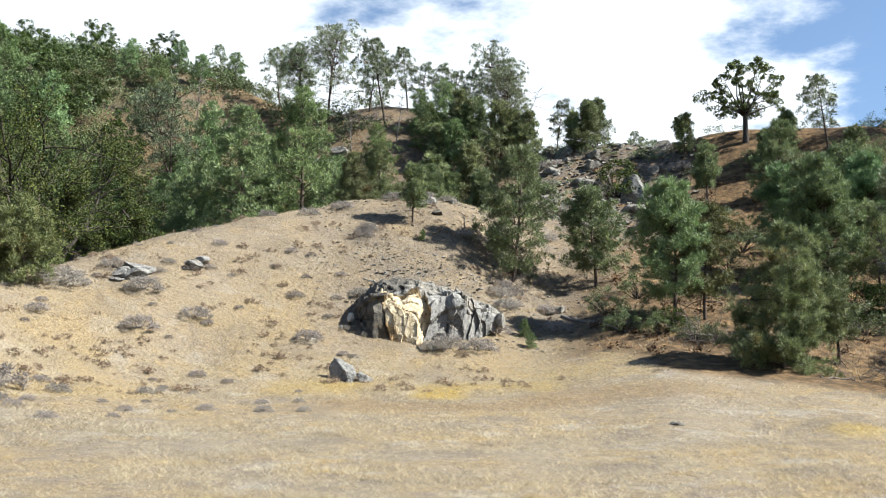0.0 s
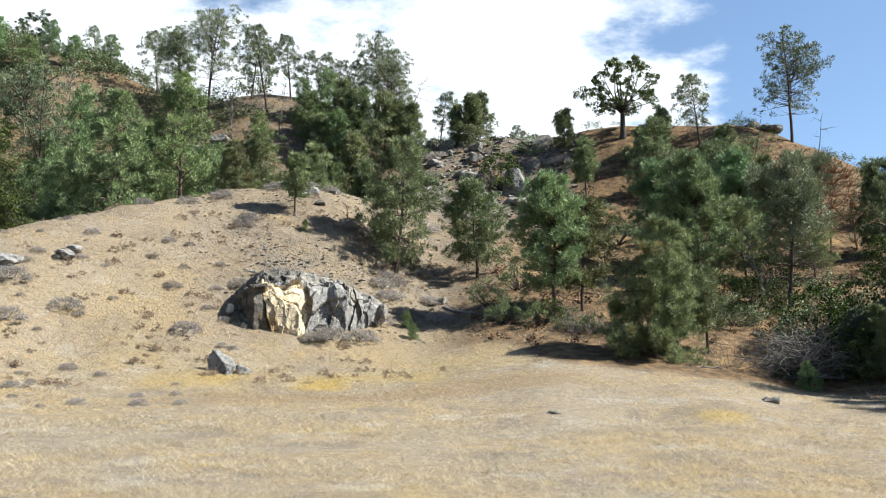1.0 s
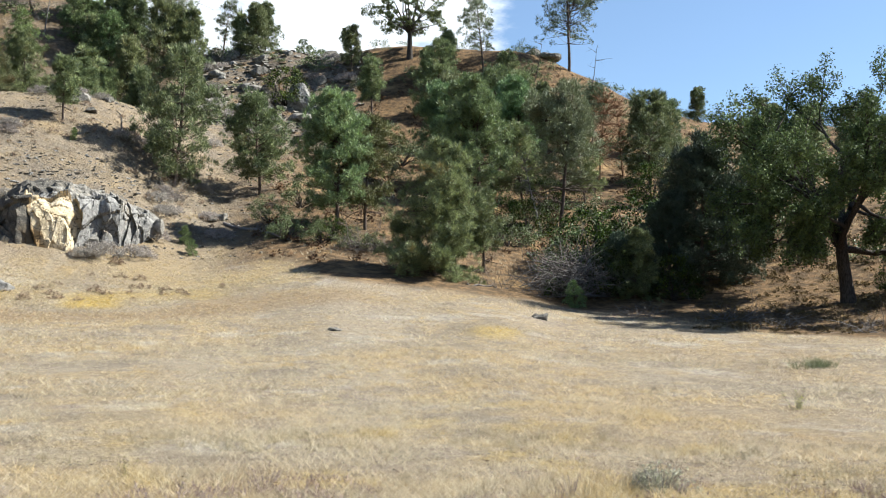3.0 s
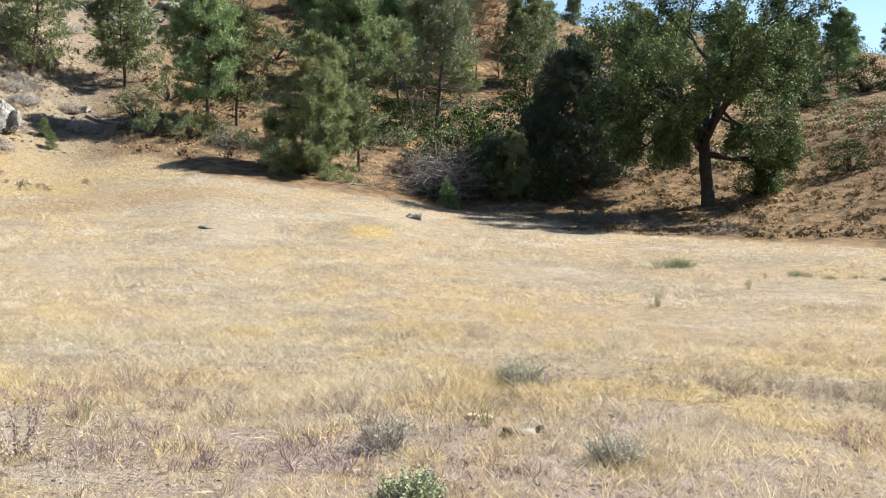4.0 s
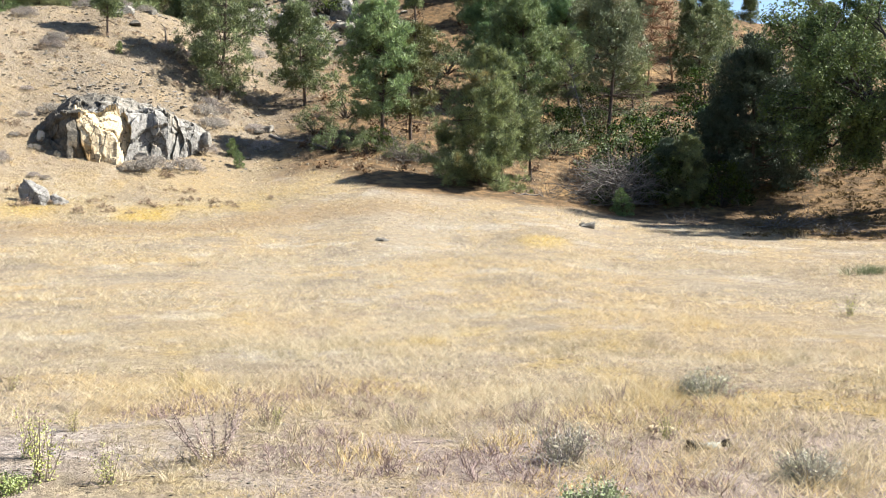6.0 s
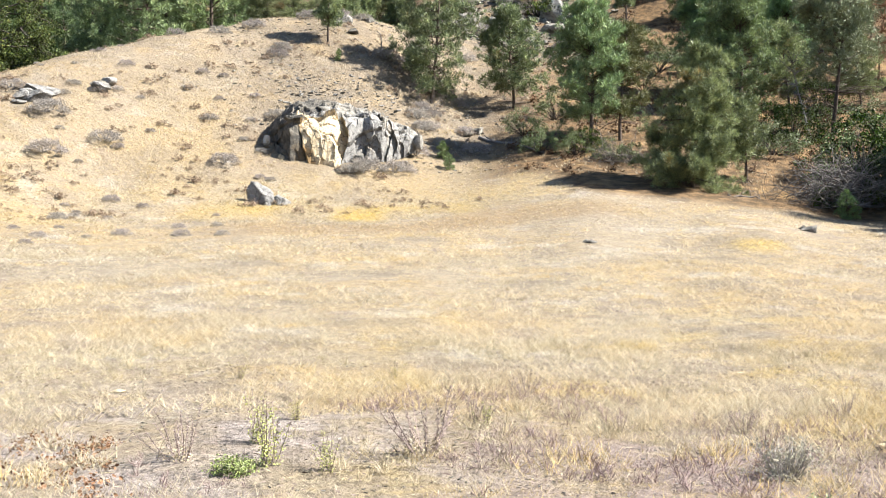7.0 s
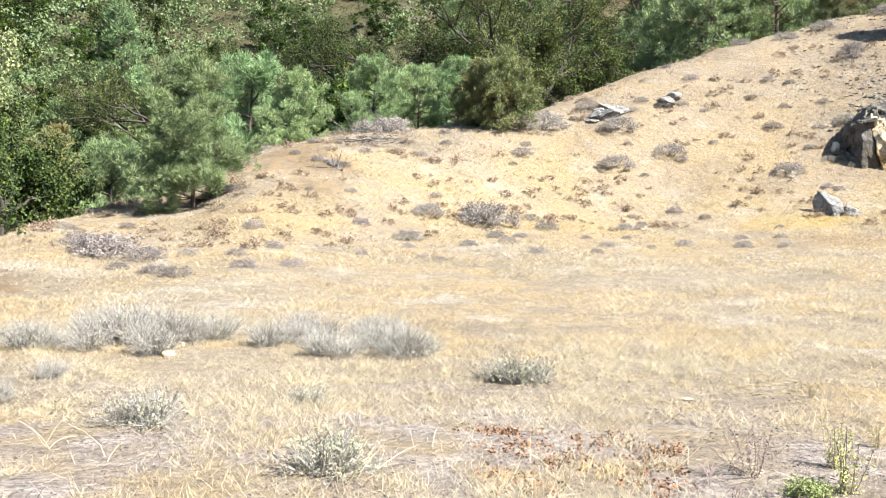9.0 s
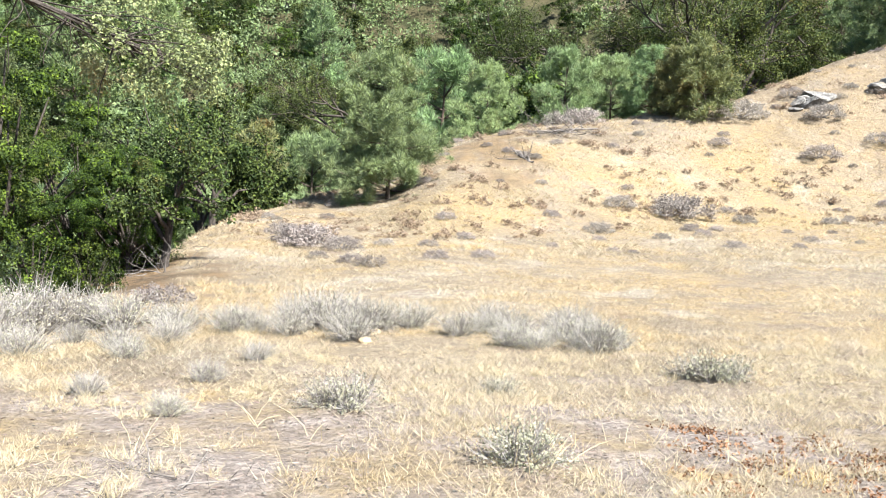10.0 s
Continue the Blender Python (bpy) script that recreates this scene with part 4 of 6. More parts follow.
settle(mixed, 10, [(-57.5, 46, 8), (-46.8, 60, 9), (-61.5, 50, 9), (-53.8, 72, 10), (-18.5, 84, 11), (-26, 80, 11), (-35.5, 80, 11), (-43, 74, 10), (-23.6, 88, 12), (-50, 70, 10), (-54.5, 64, 9), (-59, 62, 9.5), (-16.6, 88, 10)], 11)
hanging = plant("oak_tree", "pale-leaved oak with a long leafy bough over the rim", "oak tree", "", bough_oak(25, 9.4, 7.9), (OAK_BARK, PALE_OAK))
settle(hanging, 9.4, [(-80.0, 17.5, 9.4, 0, 63.5)])

# the woods of the draw and the hill beyond
rng = random.Random(31)


def near_woods(b, r):
    return max(edge(DALE, b) - 3, 54) < r


def in_woods(b, r):
    return r > max(edge(DALE, b) - 6, 76) and (b < -14 or r < 118)


far_pine = plant("pine_tree", "gray pine in the wooded hillside", "pine tree", "hill woods", pine(33, 8, 2.9, 0.05, 0.8, 0.0, tuft=0.46, point=0.5, thick=0.056, many=36), (PINE_BARK, PINE_OLIVE))
settle(far_pine, 8, scatter(rng, 26, (-64, -11), (52, 150), (7, 10.5), in_woods) + scatter(rng, 5, (-64, -36), (58, 96), (6, 9), near_woods)
       + [(-0.6, 123, 7.0), (0.4, 120, 6.4), (-3.9, 121, 5.0), (-16.8, 146, 6.0), (-14.6, 150, 5.0)], 33)
far_blue = plant("pine_tree", "pale blue-green gray pine in the wooded hillside", "pine tree", "hill woods", pine(34, 8, 2.7, 0.05, 0.8, 0.0, tuft=0.46, point=0.55, thick=0.056, many=36), (PINE_BARK, PINE_BLUE))
settle(far_blue, 8, scatter(rng, 24, (-64, -11), (52, 150), (6, 9.5), in_woods) + scatter(rng, 6, (-64, -36), (58, 96), (5.5, 8), near_woods)
       + [(-1.4, 127, 6.0), (0.0, 128, 7.0), (1.0, 124, 6.0), (-12.6, 152, 6.0), (-15.8, 154, 5.5), (-18.6, 150, 6.0)], 34)
far_oak = plant("oak_tree", "rounded oak in the wooded hillside", "oak tree", "hill woods", dome_tree(35, 7, 3.4, 12, 9, 130, 0.125, 0.06), (OAK_BARK, OAK))
settle(far_oak, 7, scatter(rng, 40, (-64, -13), (52, 155), (5.5, 9), in_woods) + scatter(rng, 14, (-64, -36), (58, 96), (6, 8.5), near_woods), 35)
far_live = plant("live_oak", "green live oak in the wooded hillside", "oak tree", "hill woods", dome_tree(36, 6, 3.2, 12, 9, 130, 0.12, 0.04), (OAK_BARK, LIVE_OAK))
settle(far_live, 6, [(-33.3, 66, 9.6), (-31.4, 74, 9.5), (-34.4, 72, 9), (-52.0, 60, 8.5), (-36.5, 74, 8.5), (-27.4, 78, 9), (-46, 66, 8.5), (-23.6, 72, 7), (-16.65, 165, 6), (-20.2, 168, 6.5)] + scatter(rng, 46, (-64, -14), (52, 155), (5, 8), in_woods) + scatter(rng, 14, (-64, -36), (58, 96), (5.5, 8), near_woods), 36)

bush_models = [thicket(41 + k, 1.0, 0.9, 17, 24, 0.095, 0.25, False)[1] for k in range(4)]
nrng = np.random.default_rng(5)
x, y = sprinkle(nrng, 1150, (-68, -20), (84, 190))
cover("hillside_brush", "olive chaparral brush over the far hillside", "brush", bush_models, CHAPARRAL, x, y, nrng.uniform(2.2, 4.0, len(x)), nrng)
x, y = sprinkle(nrng, 460, (-26, -4), (112, 190))
cover("hilltop_brush", "patchy olive brush over the bare hilltop", "brush", bush_models, CHAPARRAL, x, y, nrng.uniform(1.4, 3.4, len(x)), nrng)
x, y = sprinkle(nrng, 330, (12, 56), (60, 125))
cover("slope_brush", "scattered olive brush on the wooded slope", "brush", bush_models, CHAPARRAL, x, y, nrng.uniform(0.5, 1.7, len(x)), nrng)
x, y = sprinkle(nrng, 120, (-12, 14), (88, 134))
cover("knoll_brush", "low brush among the stones of the knoll", "brush", bush_models, CHAPARRAL, x, y, nrng.uniform(0.6, 1.8, len(x)), nrng)

# bushes at the foot of the slope
dark_bush = plant("bush", "dark green leafy bush in the shade of the trees", "bush", "slope bushes", thicket(51, 3, 1.9, 110, 40, 0.12, 0.28, False), (OAK_BARK, LIVE_OAK), ("stem", "foliage"))
settle(dark_bush, 3, [(29.4, 52.0, 2.6), (32.4, 52.5, 2.4), (27.6, 57, 3.6), (24.3, 63.8, 2.6), (30.4, 60, 4.0), (33.0, 64, 4.4), (39.2, 60.2, 1.2), (45.2, 58.9, 1.5), (44.2, 53.6, 1.8), (52.6, 49.7, 0.8),
                      (48.9, 56, 1.7), (10.2, 103, 4.4), (25.9, 51.2, 1.1), (46.5, 82, 3), (49.5, 88, 3), (20.4, 60, 1.8), (17.4, 58, 1.4), (22.8, 64, 2.4), (18.6, 66, 2.2), (25.4, 72, 2.6), (31.4, 76, 3), (34.6, 78, 3), (13.0, 57, 1.5), (-55.5, 28, 1.6), (-60, 24, 1.6), (-57.2, 23.5, 1.2), (-54.2, 28, 1.4)], 51)
grey_bush = plant("bush", "grey-green brush beside the fallen branches", "bush", "slope bushes", thicket(52, 2, 1.5, 70, 50, 0.085, 0.24, False), (OAK_BARK, CHAPARRAL), ("stem", "foliage"))
settle(grey_bush, 2, [(26.8, 55, 3.0), (10.4, 57.5, 1.6), (12.4, 56.5, 1.4), (9.4, 62, 1.8), (11.2, 66, 2.0), (15.6, 55, 1.2), (14.3, 55.5, 1.3), (11.6, 60, 1.2), (23.2, 60, 2), (28.4, 66, 2.6), (22.6, 94, 2.2), (20.6, 104, 2), (24.3, 108, 2), (17.0, 84, 2.4), (16.2, 78, 2), (-62, 20, 1.4)], 52)


def brush_pile(seed, width, height, count=70):
    """Fallen grey branches, heaped and crossing."""
    rng = np.random.default_rng(seed)
    buf = Buf()
    for _ in range(count):
        a, o = rng.uniform(0, 2 * np.pi), rng.random() ** 0.7
        start = np.array([math.cos(a) * o * width * 0.5, math.sin(a) * o * width * 0.4, rng.uniform(-0.1, 0.3) * height])
        limb = bent(rng, start, rng.normal(0, 1, 3) * np.array([1, 1, 0.35]) + np.array([0, 0, 0.55 * (1 - o)]), rng.uniform(0.35, 0.8) * width, 0.2, 6)
        limb[:, 2] = np.maximum(limb[:, 2], 0.0)
        tube(buf, limb, np.linspace(0.0065, 0.0015, 7) * width * rng.uniform(0.4, 1.3), 4)
        for k in (2, 3, 4, 5):
            tube(buf, bent(rng, limb[k], rng.normal(0, 1, 3) + np.array([0, 0, 0.3]), width * 0.18, 0.2, 3), np.linspace(0.003, 0.0008, 4) * width, 3)
    return buf


def heap(seed, bearing, distance, width, height, count, label):
    ob = tagged(new("deadfall", brush_pile(seed, width, height, count).mesh("deadfall", DEAD_WOOD)), label, "deadfall", "deadfalls")
    ob.matrix_world = stand(ob, bearing, distance)


heap(61, 26.9, 52.0, 4.2, 5.6, 330, "tall heap of grey dead branches at the meadow's edge")
heap(62, 14.9, 55.3, 3.0, 1.6, 80, "grey fallen branches under the pines")
heap(63, 3.8, 64.2, 2.6, 1.2, 60, "dead branches at the foot of a pine")
heap(64, 22.6, 51.5, 2.0, 0.8, 30, "thin dead twigs beside a young pine")
heap(68, -4.6, 129.4, 5.0, 1.6, 90, "heap of grey dead branches on the bare hill")
heap(65, -31.0, 50.5, 3.4, 0.5, 40, "low line of dead branches along the rim")
heap(66, -33.9, 45.5, 1.9, 0.6, 22, "broken branches on bare soil")
heap(72, -53.2, 25.5, 2.0, 0.3, 18, "dead branches on bare soil under the live oak")
heap(67, 35.5, 47.5, 2.6, 0.5, 45, "dry twigs and stems in the shade at the slope's foot")
heap(73, 38.6, 46.0, 2.6, 0.35, 40, "dry twigs and stems under the oak")
heap(74, 42.4, 44.6, 2.6, 0.35, 40, "dry twigs and stems under the oak")
heap(71, 30.5, 47.2, 2.2, 0.4, 40, "dry twigs and stems along the meadow's edge")


def fallen_log(seed, start, end, thick, label):
    """A dead trunk lying along the slope, with stubs of its boughs."""
    rng = np.random.default_rng(seed)
    a, b = np.array(spot(*start)), np.array(spot(*end))
    line = np.array([a + (b - a) * k for k in np.linspace(0, 1, 9)])
    line[:, 2] = land(line[:, 0], line[:, 1]) + thick * 0.7
    line[1:-1] += rng.normal(0, 0.05, (7, 3))
    buf = Buf()
    tube(buf, line, np.linspace(thick, thick * 0.45, 9), 8)
    log_of = thing("fallen_log", label, "log", "fallen logs")
    part("trunk", buf.mesh("trunk", DEAD_WOOD, True), log_of)
    for k in (2, 4, 5, 6, 7):
        stub = Buf()
        tube(stub, bent(rng, line[k], rng.normal(0, 1, 3) + np.array([0, 0, 0.8]), rng.uniform(0.4, 0.9), 0.15, 4), np.linspace(thick * 0.35, thick * 0.1, 5), 5)
        part("bough_stub", stub.mesh("bough_stub", DEAD_WOOD), log_of)


fallen_log(81, (6.9, 62.5), (10.6, 57.2), 0.11, "dark dead trunk lying along the gully")
fallen_log(82, (-33.6, 46.2), (-32.6, 45.2), 0.10, "short charred log on bare soil")
fallen_log(83, (-31.9, 50.6), (-29.0, 51.8), 0.07, "thin dead trunk lying along the rim")
fallen_log(84, (20.8, 49.6), (23.2, 50.4), 0.06, "thin dead branch under a young pine")


def snag(seed, height, lean, twigs):
    rng = np.random.default_rng(seed)
    buf = Buf()
    stem = bent(rng, (0, 0, -0.2), (lean, 0, 1), height, 0.05, 8)
    tube(buf, stem, np.linspace(0.10, 0.02, 9), 6)
    for _ in range(twigs):
        k = int(rng.integers(3, 9))
        limb = bent(rng, stem[k], rng.normal(0, 1, 3) * np.array([1, 1, 0.4]) + np.array([0, 0, 0.35]), height * rng.uniform(0.12, 0.32), 0.18, 5)
        tube(buf, limb, np.linspace(0.03, 0.006, 6), 4)
        tube(buf, bent(rng, limb[3], rng.normal(0, 1, 3), height * 0.1, 0.2, 3), np.linspace(0.012, 0.004, 4), 3)
    return buf


for seed, bearing, distance, height, lean, twigs, mat, label in (
        (71, 24.5, 104, 6.2, 0.22, 3, PINE_BARK, "leaning dead pine trunk, nearly bare"), (72, 27.8, 103, 6.4, 0.25, 12, DEAD_WOOD, "leaning bare snag with short twigs"),
        (73, 3.9, 126, 9.0, 0.40, 16, DEAD_WOOD, "leaning bare snag on the ridge"), (74, 28.4, 80, 7.4, 0.05, 170, RUSTY, "dead tree with rust-brown twigs"),
        (75, 29.8, 85, 6.2, -0.05, 150, RUSTY, "dead tree with rust-brown twigs"), (76, 25.2, 66, 5.4, -0.25, 40, DEAD_WOOD, "bare grey dead tree among the pines"), (79, 23.8, 80, 4.6, 0.05, 120, RUSTY, "dead tree with rust-brown twigs"),
        (77, 1.2, 68.5, 1.6, 0.1, 5, DEAD_WOOD, "short broken snag on the mound"), (78, -14.6, 140, 8, 0.1, 30, DEAD_WOOD, "bare grey tree on the hill"), (80, -3.0, 124, 7.5, 0.12, 34, DEAD_WOOD, "bare grey tree on the hill"), (81, -5.6, 124, 5, -0.15, 26, DEAD_WOOD, "bare grey tree on the hill")):
    ob = tagged(new("snag", snag(seed, height, lean, twigs).mesh("snag", mat)), label, "dead tree", "snags")
    ob.matrix_world = stand(ob, bearing, distance, turn=-bearing)

# ---- rocks ----
def boulder_mesh(seed, size, mat, name="rock", cuts=16, rough=0.06, detail=4, boxy=0.75):
    """An angular stone: a rounded block cut by planes, with a rough skin."""
    rng = np.random.default_rng(seed)
    bm = bmesh.new()
    bmesh.ops.create_icosphere(bm, subdivisions=detail, radius=1.0)
    v = np.array([p.co[:] for p in bm.verts])
    f = np.array([[q.index for q in p.verts] for p in bm.faces])
    bm.free()
    v = np.sign(v) * np.abs(v) ** boxy
    v /= np.abs(v).max(0)
    for _ in range(cuts):
        d = unit(rng.normal(0, 1, 3))
        over = v @ d - rng.uniform(0.55, 0.95)
        v = v - np.clip(over, 0, None)[:, None] * d * 0.96
    w = v * np.array(size)
    out = unit(v / np.array(size))
    for scale, amount in ((1.1, 1.0), (2.7, 0.6), (6.5, 0.3)):
        n3 = hash_noise(w[:, 0] * scale + seed * 3.1, w[:, 2] * scale, seed) + hash_noise(w[:, 1] * scale, w[:, 2] * scale * 0.7 + seed, seed + 7) + hash_noise(w[:, 0] * scale, w[:, 1] * scale + seed, seed + 3)
        w = w + out * (np.abs(n3)[:, None] - 0.6) * rough * amount * min(size) * 1.2
    buf = Buf()
    buf.add(w, f)
    return buf.mesh(name, mat)


def outcrop_sheet(seed):
    """The face of the outcrop: a steep front that rolls over into the slope, broken into tilted blocks along its joints."""
    rng = np.random.default_rng(seed)
    nu, nv = 230, 120
    u = np.linspace(-4.9, 5.0, nu)
    low = np.interp(u, [-4.9, -4.2, -3.3, -2.4, 0.0, 1.1, 2.6, 3.2, 4.4, 5.0], [1.5, 1.05, 0.45, 0.0, 0.1, 0.55, 0.6, 1.05, 1.35, 1.6])
    high = np.interp(u, [-4.9, -4.5, -3.6, -2.7, -1.0, 0.0, 1.75, 2.8, 3.4, 4.4, 5.0], [1.5, 1.75, 2.05, 2.5, 3.0, 3.1, 2.9, 2.7, 2.25, 1.95, 1.6])
    foot = low / 0.49
    t = np.linspace(-0.25, 2.2, nv)
    face = np.clip(t, None, 1)[None]
    cap = np.clip(t - 1, 0, None)[None]
    tall = (high - low)[:, None]
    z = low[:, None] + tall * np.where(face < 0, face * 2, np.sin(np.clip(face, 0, 1) * np.pi / 2) ** 0.9) + cap * 1.15
    y = foot[:, None] + tall * 0.34 * np.clip(face, 0, 1) ** 2.2 + cap * 4.2
    x = np.repeat(u[:, None], nv, 1)
    s = face * tall + cap * 3.2
    seeds = np.stack([rng.uniform(-5.0, 5.0, CELLS), rng.uniform(-0.4, 6.6, CELLS)], 1)
    warp_x = x + 0.20 * hash_noise(x * 1.3, s * 1.3, 61) + 0.06 * hash_noise(x * 5, s * 5, 62)
    warp_s = s * 1.05 + 0.20 * hash_noise(x * 1.2, s * 1.2, 63) + 0.06 * hash_noise(x * 5, s * 5, 64)
    d = np.sqrt((warp_x[..., None] - seeds[:, 0]) ** 2 + (warp_s[..., None] - seeds[:, 1] * 1.05) ** 2)
    order = np.argsort(d, axis=2)[..., :2]
    near = np.take_along_axis(d, order, 2)
    cell = order[..., 0]
    push = 0.1 + rng.uniform(-0.24, 0.20, CELLS)[cell]
    push = push + rng.uniform(-0.20, 0.16, CELLS)[cell] * (x - seeds[cell, 0]) + rng.uniform(-0.12, 0.16, CELLS)[cell] * (s - seeds[cell, 1])
    joint = np.clip((near[..., 1] - near[..., 0]) / 0.05, 0, 1)
    push = push - 0.20 * (1 - joint) ** 2
    chips = np.stack([rng.uniform(-5.2, 5.2, 260), rng.uniform(-0.6, 7.0, 260)], 1)
    which = np.argmin((warp_x[..., None] - chips[:, 0]) ** 2 + 0.5 * (warp_s[..., None] / 1.05 - chips[:, 1]) ** 2, axis=2)
    calm = (x > -2.4) & (x < 1.6) & (s < 2.6)
    rugged = np.where(calm, 0.55, 1.5)
    push = push + rugged * (rng.uniform(-0.09, 0.09, 260)[which] + rng.uniform(-0.40, 0.40, 260)[which] * (x - chips[which, 0]) + rng.uniform(-0.12, 0.12, 260)[which] * (s - chips[which, 1]))
    push = push - 0.75 * np.exp(-((x + 3.5) / 0.55) ** 2 - ((s - 0.9) / 0.75) ** 2) - 0.3 * np.exp(-((x - 1.6) / 0.25) ** 2 - ((s - 1.0) / 1.0) ** 2) - 0.45 * np.exp(-((x - 0.3) / 0.28) ** 2 - ((s - 2.7) / 0.35) ** 2) - 0.35 * np.exp(-((x + 0.9) / 0.25) ** 2 - ((s - 2.3) / 0.4) ** 2)
    for scale, amount in ((3.0, 0.012), (8.0, 0.012), (17.0, 0.010)):
        push = push + rugged * amount * hash_noise(x * scale + 5, s * scale, 65)
    fade = np.clip(np.minimum(u + 4.9, 5.0 - u) / 0.8, 0, 1)[:, None] * np.clip((2.2 - t) / 0.5, 0, 1)[None]
    push = np.clip(push, -0.8, 0.55) * fade * (1 - 0.55 * np.clip(t - 0.9, 0, 1)[None])
    tip = np.clip(t, 0, 1.6)[None] / 1.6
    y = y - push * np.cos(tip * 1.3)
    z = z + push * np.sin(tip * 1.3) - (1 - np.clip((2.2 - t) / 0.4, 0, 1)[None]) * 0.8
    z = z + 0.45 * np.clip(t - 0.9, 0, 1)[None] * np.exp(-((x + 1.9) / 1.5) ** 2)
    verts = np.stack([x, y, z], 2).reshape(-1, 3)
    i, j = np.meshgrid(np.arange(nu - 1), np.arange(nv - 1), indexing="ij")
    a = (i * nv + j).ravel()
    faces = np.concatenate([np.stack([a, a + nv, a + nv + 1], 1), np.stack([a, a + nv + 1, a + 1], 1)])
    return verts, faces, np.concatenate([cell[:-1, :-1].ravel()] * 2), seeds


CELLS = 44
outcrop = thing("rock_outcrop", "craggy cream and grey rock outcrop in the mound's side", "rock outcrop",
                at=Matrix.Translation(spot(-1.4, 53.6, 0.0)) @ Euler((0, 0, radians(1.4))).to_matrix().to_4x4())
sheet_v, sheet_f, sheet_cell, seeds = outcrop_sheet(104)
for k in range(CELLS):
    mine = sheet_f[sheet_cell == k]
    if not len(mine):
        continue
    used = np.unique(mine)
    renumber = np.zeros(len(sheet_v), int)
    renumber[used] = np.arange(len(used))
    buf = Buf()
    buf.add(sheet_v[used], renumber[mine])
    pale = -2.3 < seeds[k, 0] < 1.7 and seeds[k, 1] < 2.8
    name, mat, label = ("cream_face", ROCK_CREAM, "pale cream broken rock") if pale else ("grey_face", ROCK_PALE if seeds[k, 1] < 3.3 and k % 3 else ROCK, "grey lichen-covered rock") if (k * 7) % 5 < 4 and seeds[k, 0] > -2.2 else ("dark_face", ROCK_DARK, "darker rock")
    part(name, buf.mesh(name, mat), outcrop, label)
for k, (px, py, pz, half, mat) in enumerate([(-3.72, 1.2, 1.5, 0.32, ROCK_WHITE), (4.7, 3.0, 1.65, 0.42, ROCK), (-2.9, 0.5, 0.45, 0.3, ROCK_CREAM), (1.3, 0.9, 0.6, 0.35, ROCK)]):
    part("loose_block", boulder_mesh(110 + k, (half * 0.7, half * 0.7, half), mat, "loose_block", 12, 0.1, 3, 0.6), outcrop).location = (px, py, pz)

def wedge_mesh(seed, corners, mat, name):
    """An angular stone: the hull of its corners, its faces roughened and its edges worn."""
    bm = bmesh.new()
    for c in corners:
        bm.verts.new(c)
    made = bmesh.ops.convex_hull(bm, input=bm.verts[:])
    bmesh.ops.delete(bm, geom=[g for g in made["geom_interior"] if isinstance(g, bmesh.types.BMVert)], context="VERTS")
    bmesh.ops.subdivide_edges(bm, edges=bm.edges[:], cuts=7, use_grid_fill=True)
    bmesh.ops.triangulate(bm, faces=bm.faces[:])
    bmesh.ops.smooth_vert(bm, verts=bm.verts[:], factor=0.4, use_axis_x=True, use_axis_y=True, use_axis_z=True)
    bm.verts.ensure_lookup_table()
    w = np.array([v.co[:] for v in bm.verts])
    out = unit(w - w.mean(0))
    for scale, amount in ((1.6, 0.07), (4.0, 0.045), (9.0, 0.02)):
        w = w + out * amount * (hash_noise(w[:, 0] * scale + seed, w[:, 2] * scale, seed) + hash_noise(w[:, 1] * scale, w[:, 2] * scale + seed, seed + 2))[:, None]
    buf = Buf()
    buf.add(w, [[v.index for v in f.verts] for f in bm.faces])
    bm.free()
    return buf.mesh(name, mat)


front = thing("boulder", "grey wedge-shaped boulder with a broken lobe below the outcrop", "boulder", at=Matrix.Translation(spot(-5.2, 48.6, 0.1)) @ Euler((0, 0, radians(5))).to_matrix().to_4x4())
part("lobe", wedge_mesh(130, [(-1.0, 0.2, -0.3), (-1.05, 0.3, 0.75), (-0.8, 0.3, 1.12), (-0.5, 0.25, 1.05), (-0.22, -0.45, 0.45), (0.0, -0.7, -0.3), (0.3, -0.45, 0.3), (0.1, 0.2, 0.68), (0.6, 0.3, -0.3), (-0.6, 0.8, -0.3)], ROCK_PALE, "lobe"), front)
part("lobe", wedge_mesh(131, [(0.15, -0.3, -0.3), (0.3, -0.25, 0.42), (0.5, 0.2, 0.5), (0.75, -0.45, 0.22), (1.1, -0.1, 0.14), (1.25, 0.0, -0.3), (0.6, -0.65, -0.3), (0.6, 0.5, -0.3)], ROCK_PALE, "lobe"), front)

STONE_MODELS = [boulder_mesh(140 + k, (1, 0.8, 0.62), (ROCK, ROCK_DARK, ROCK)[k % 3], "boulder", 12, 0.1, 3, 0.8) for k in range(5)]


PALE_MODELS = [boulder_mesh(150 + k, (1, 0.8, 0.62), ROCK_PALE, "boulder", 14, 0.12, 3, 0.8) for k in range(2)]


def stone_at(k, bearing, distance, half, label, group, tall=1.0, data=None):
    ob = tagged(new("boulder", data or STONE_MODELS[k % 5]), label, "boulder", group)
    ob.matrix_world = stand(ob, bearing, distance, half, (k * 71) % 360, -0.1 * half, (k * 13) % 20 - 10, tall)


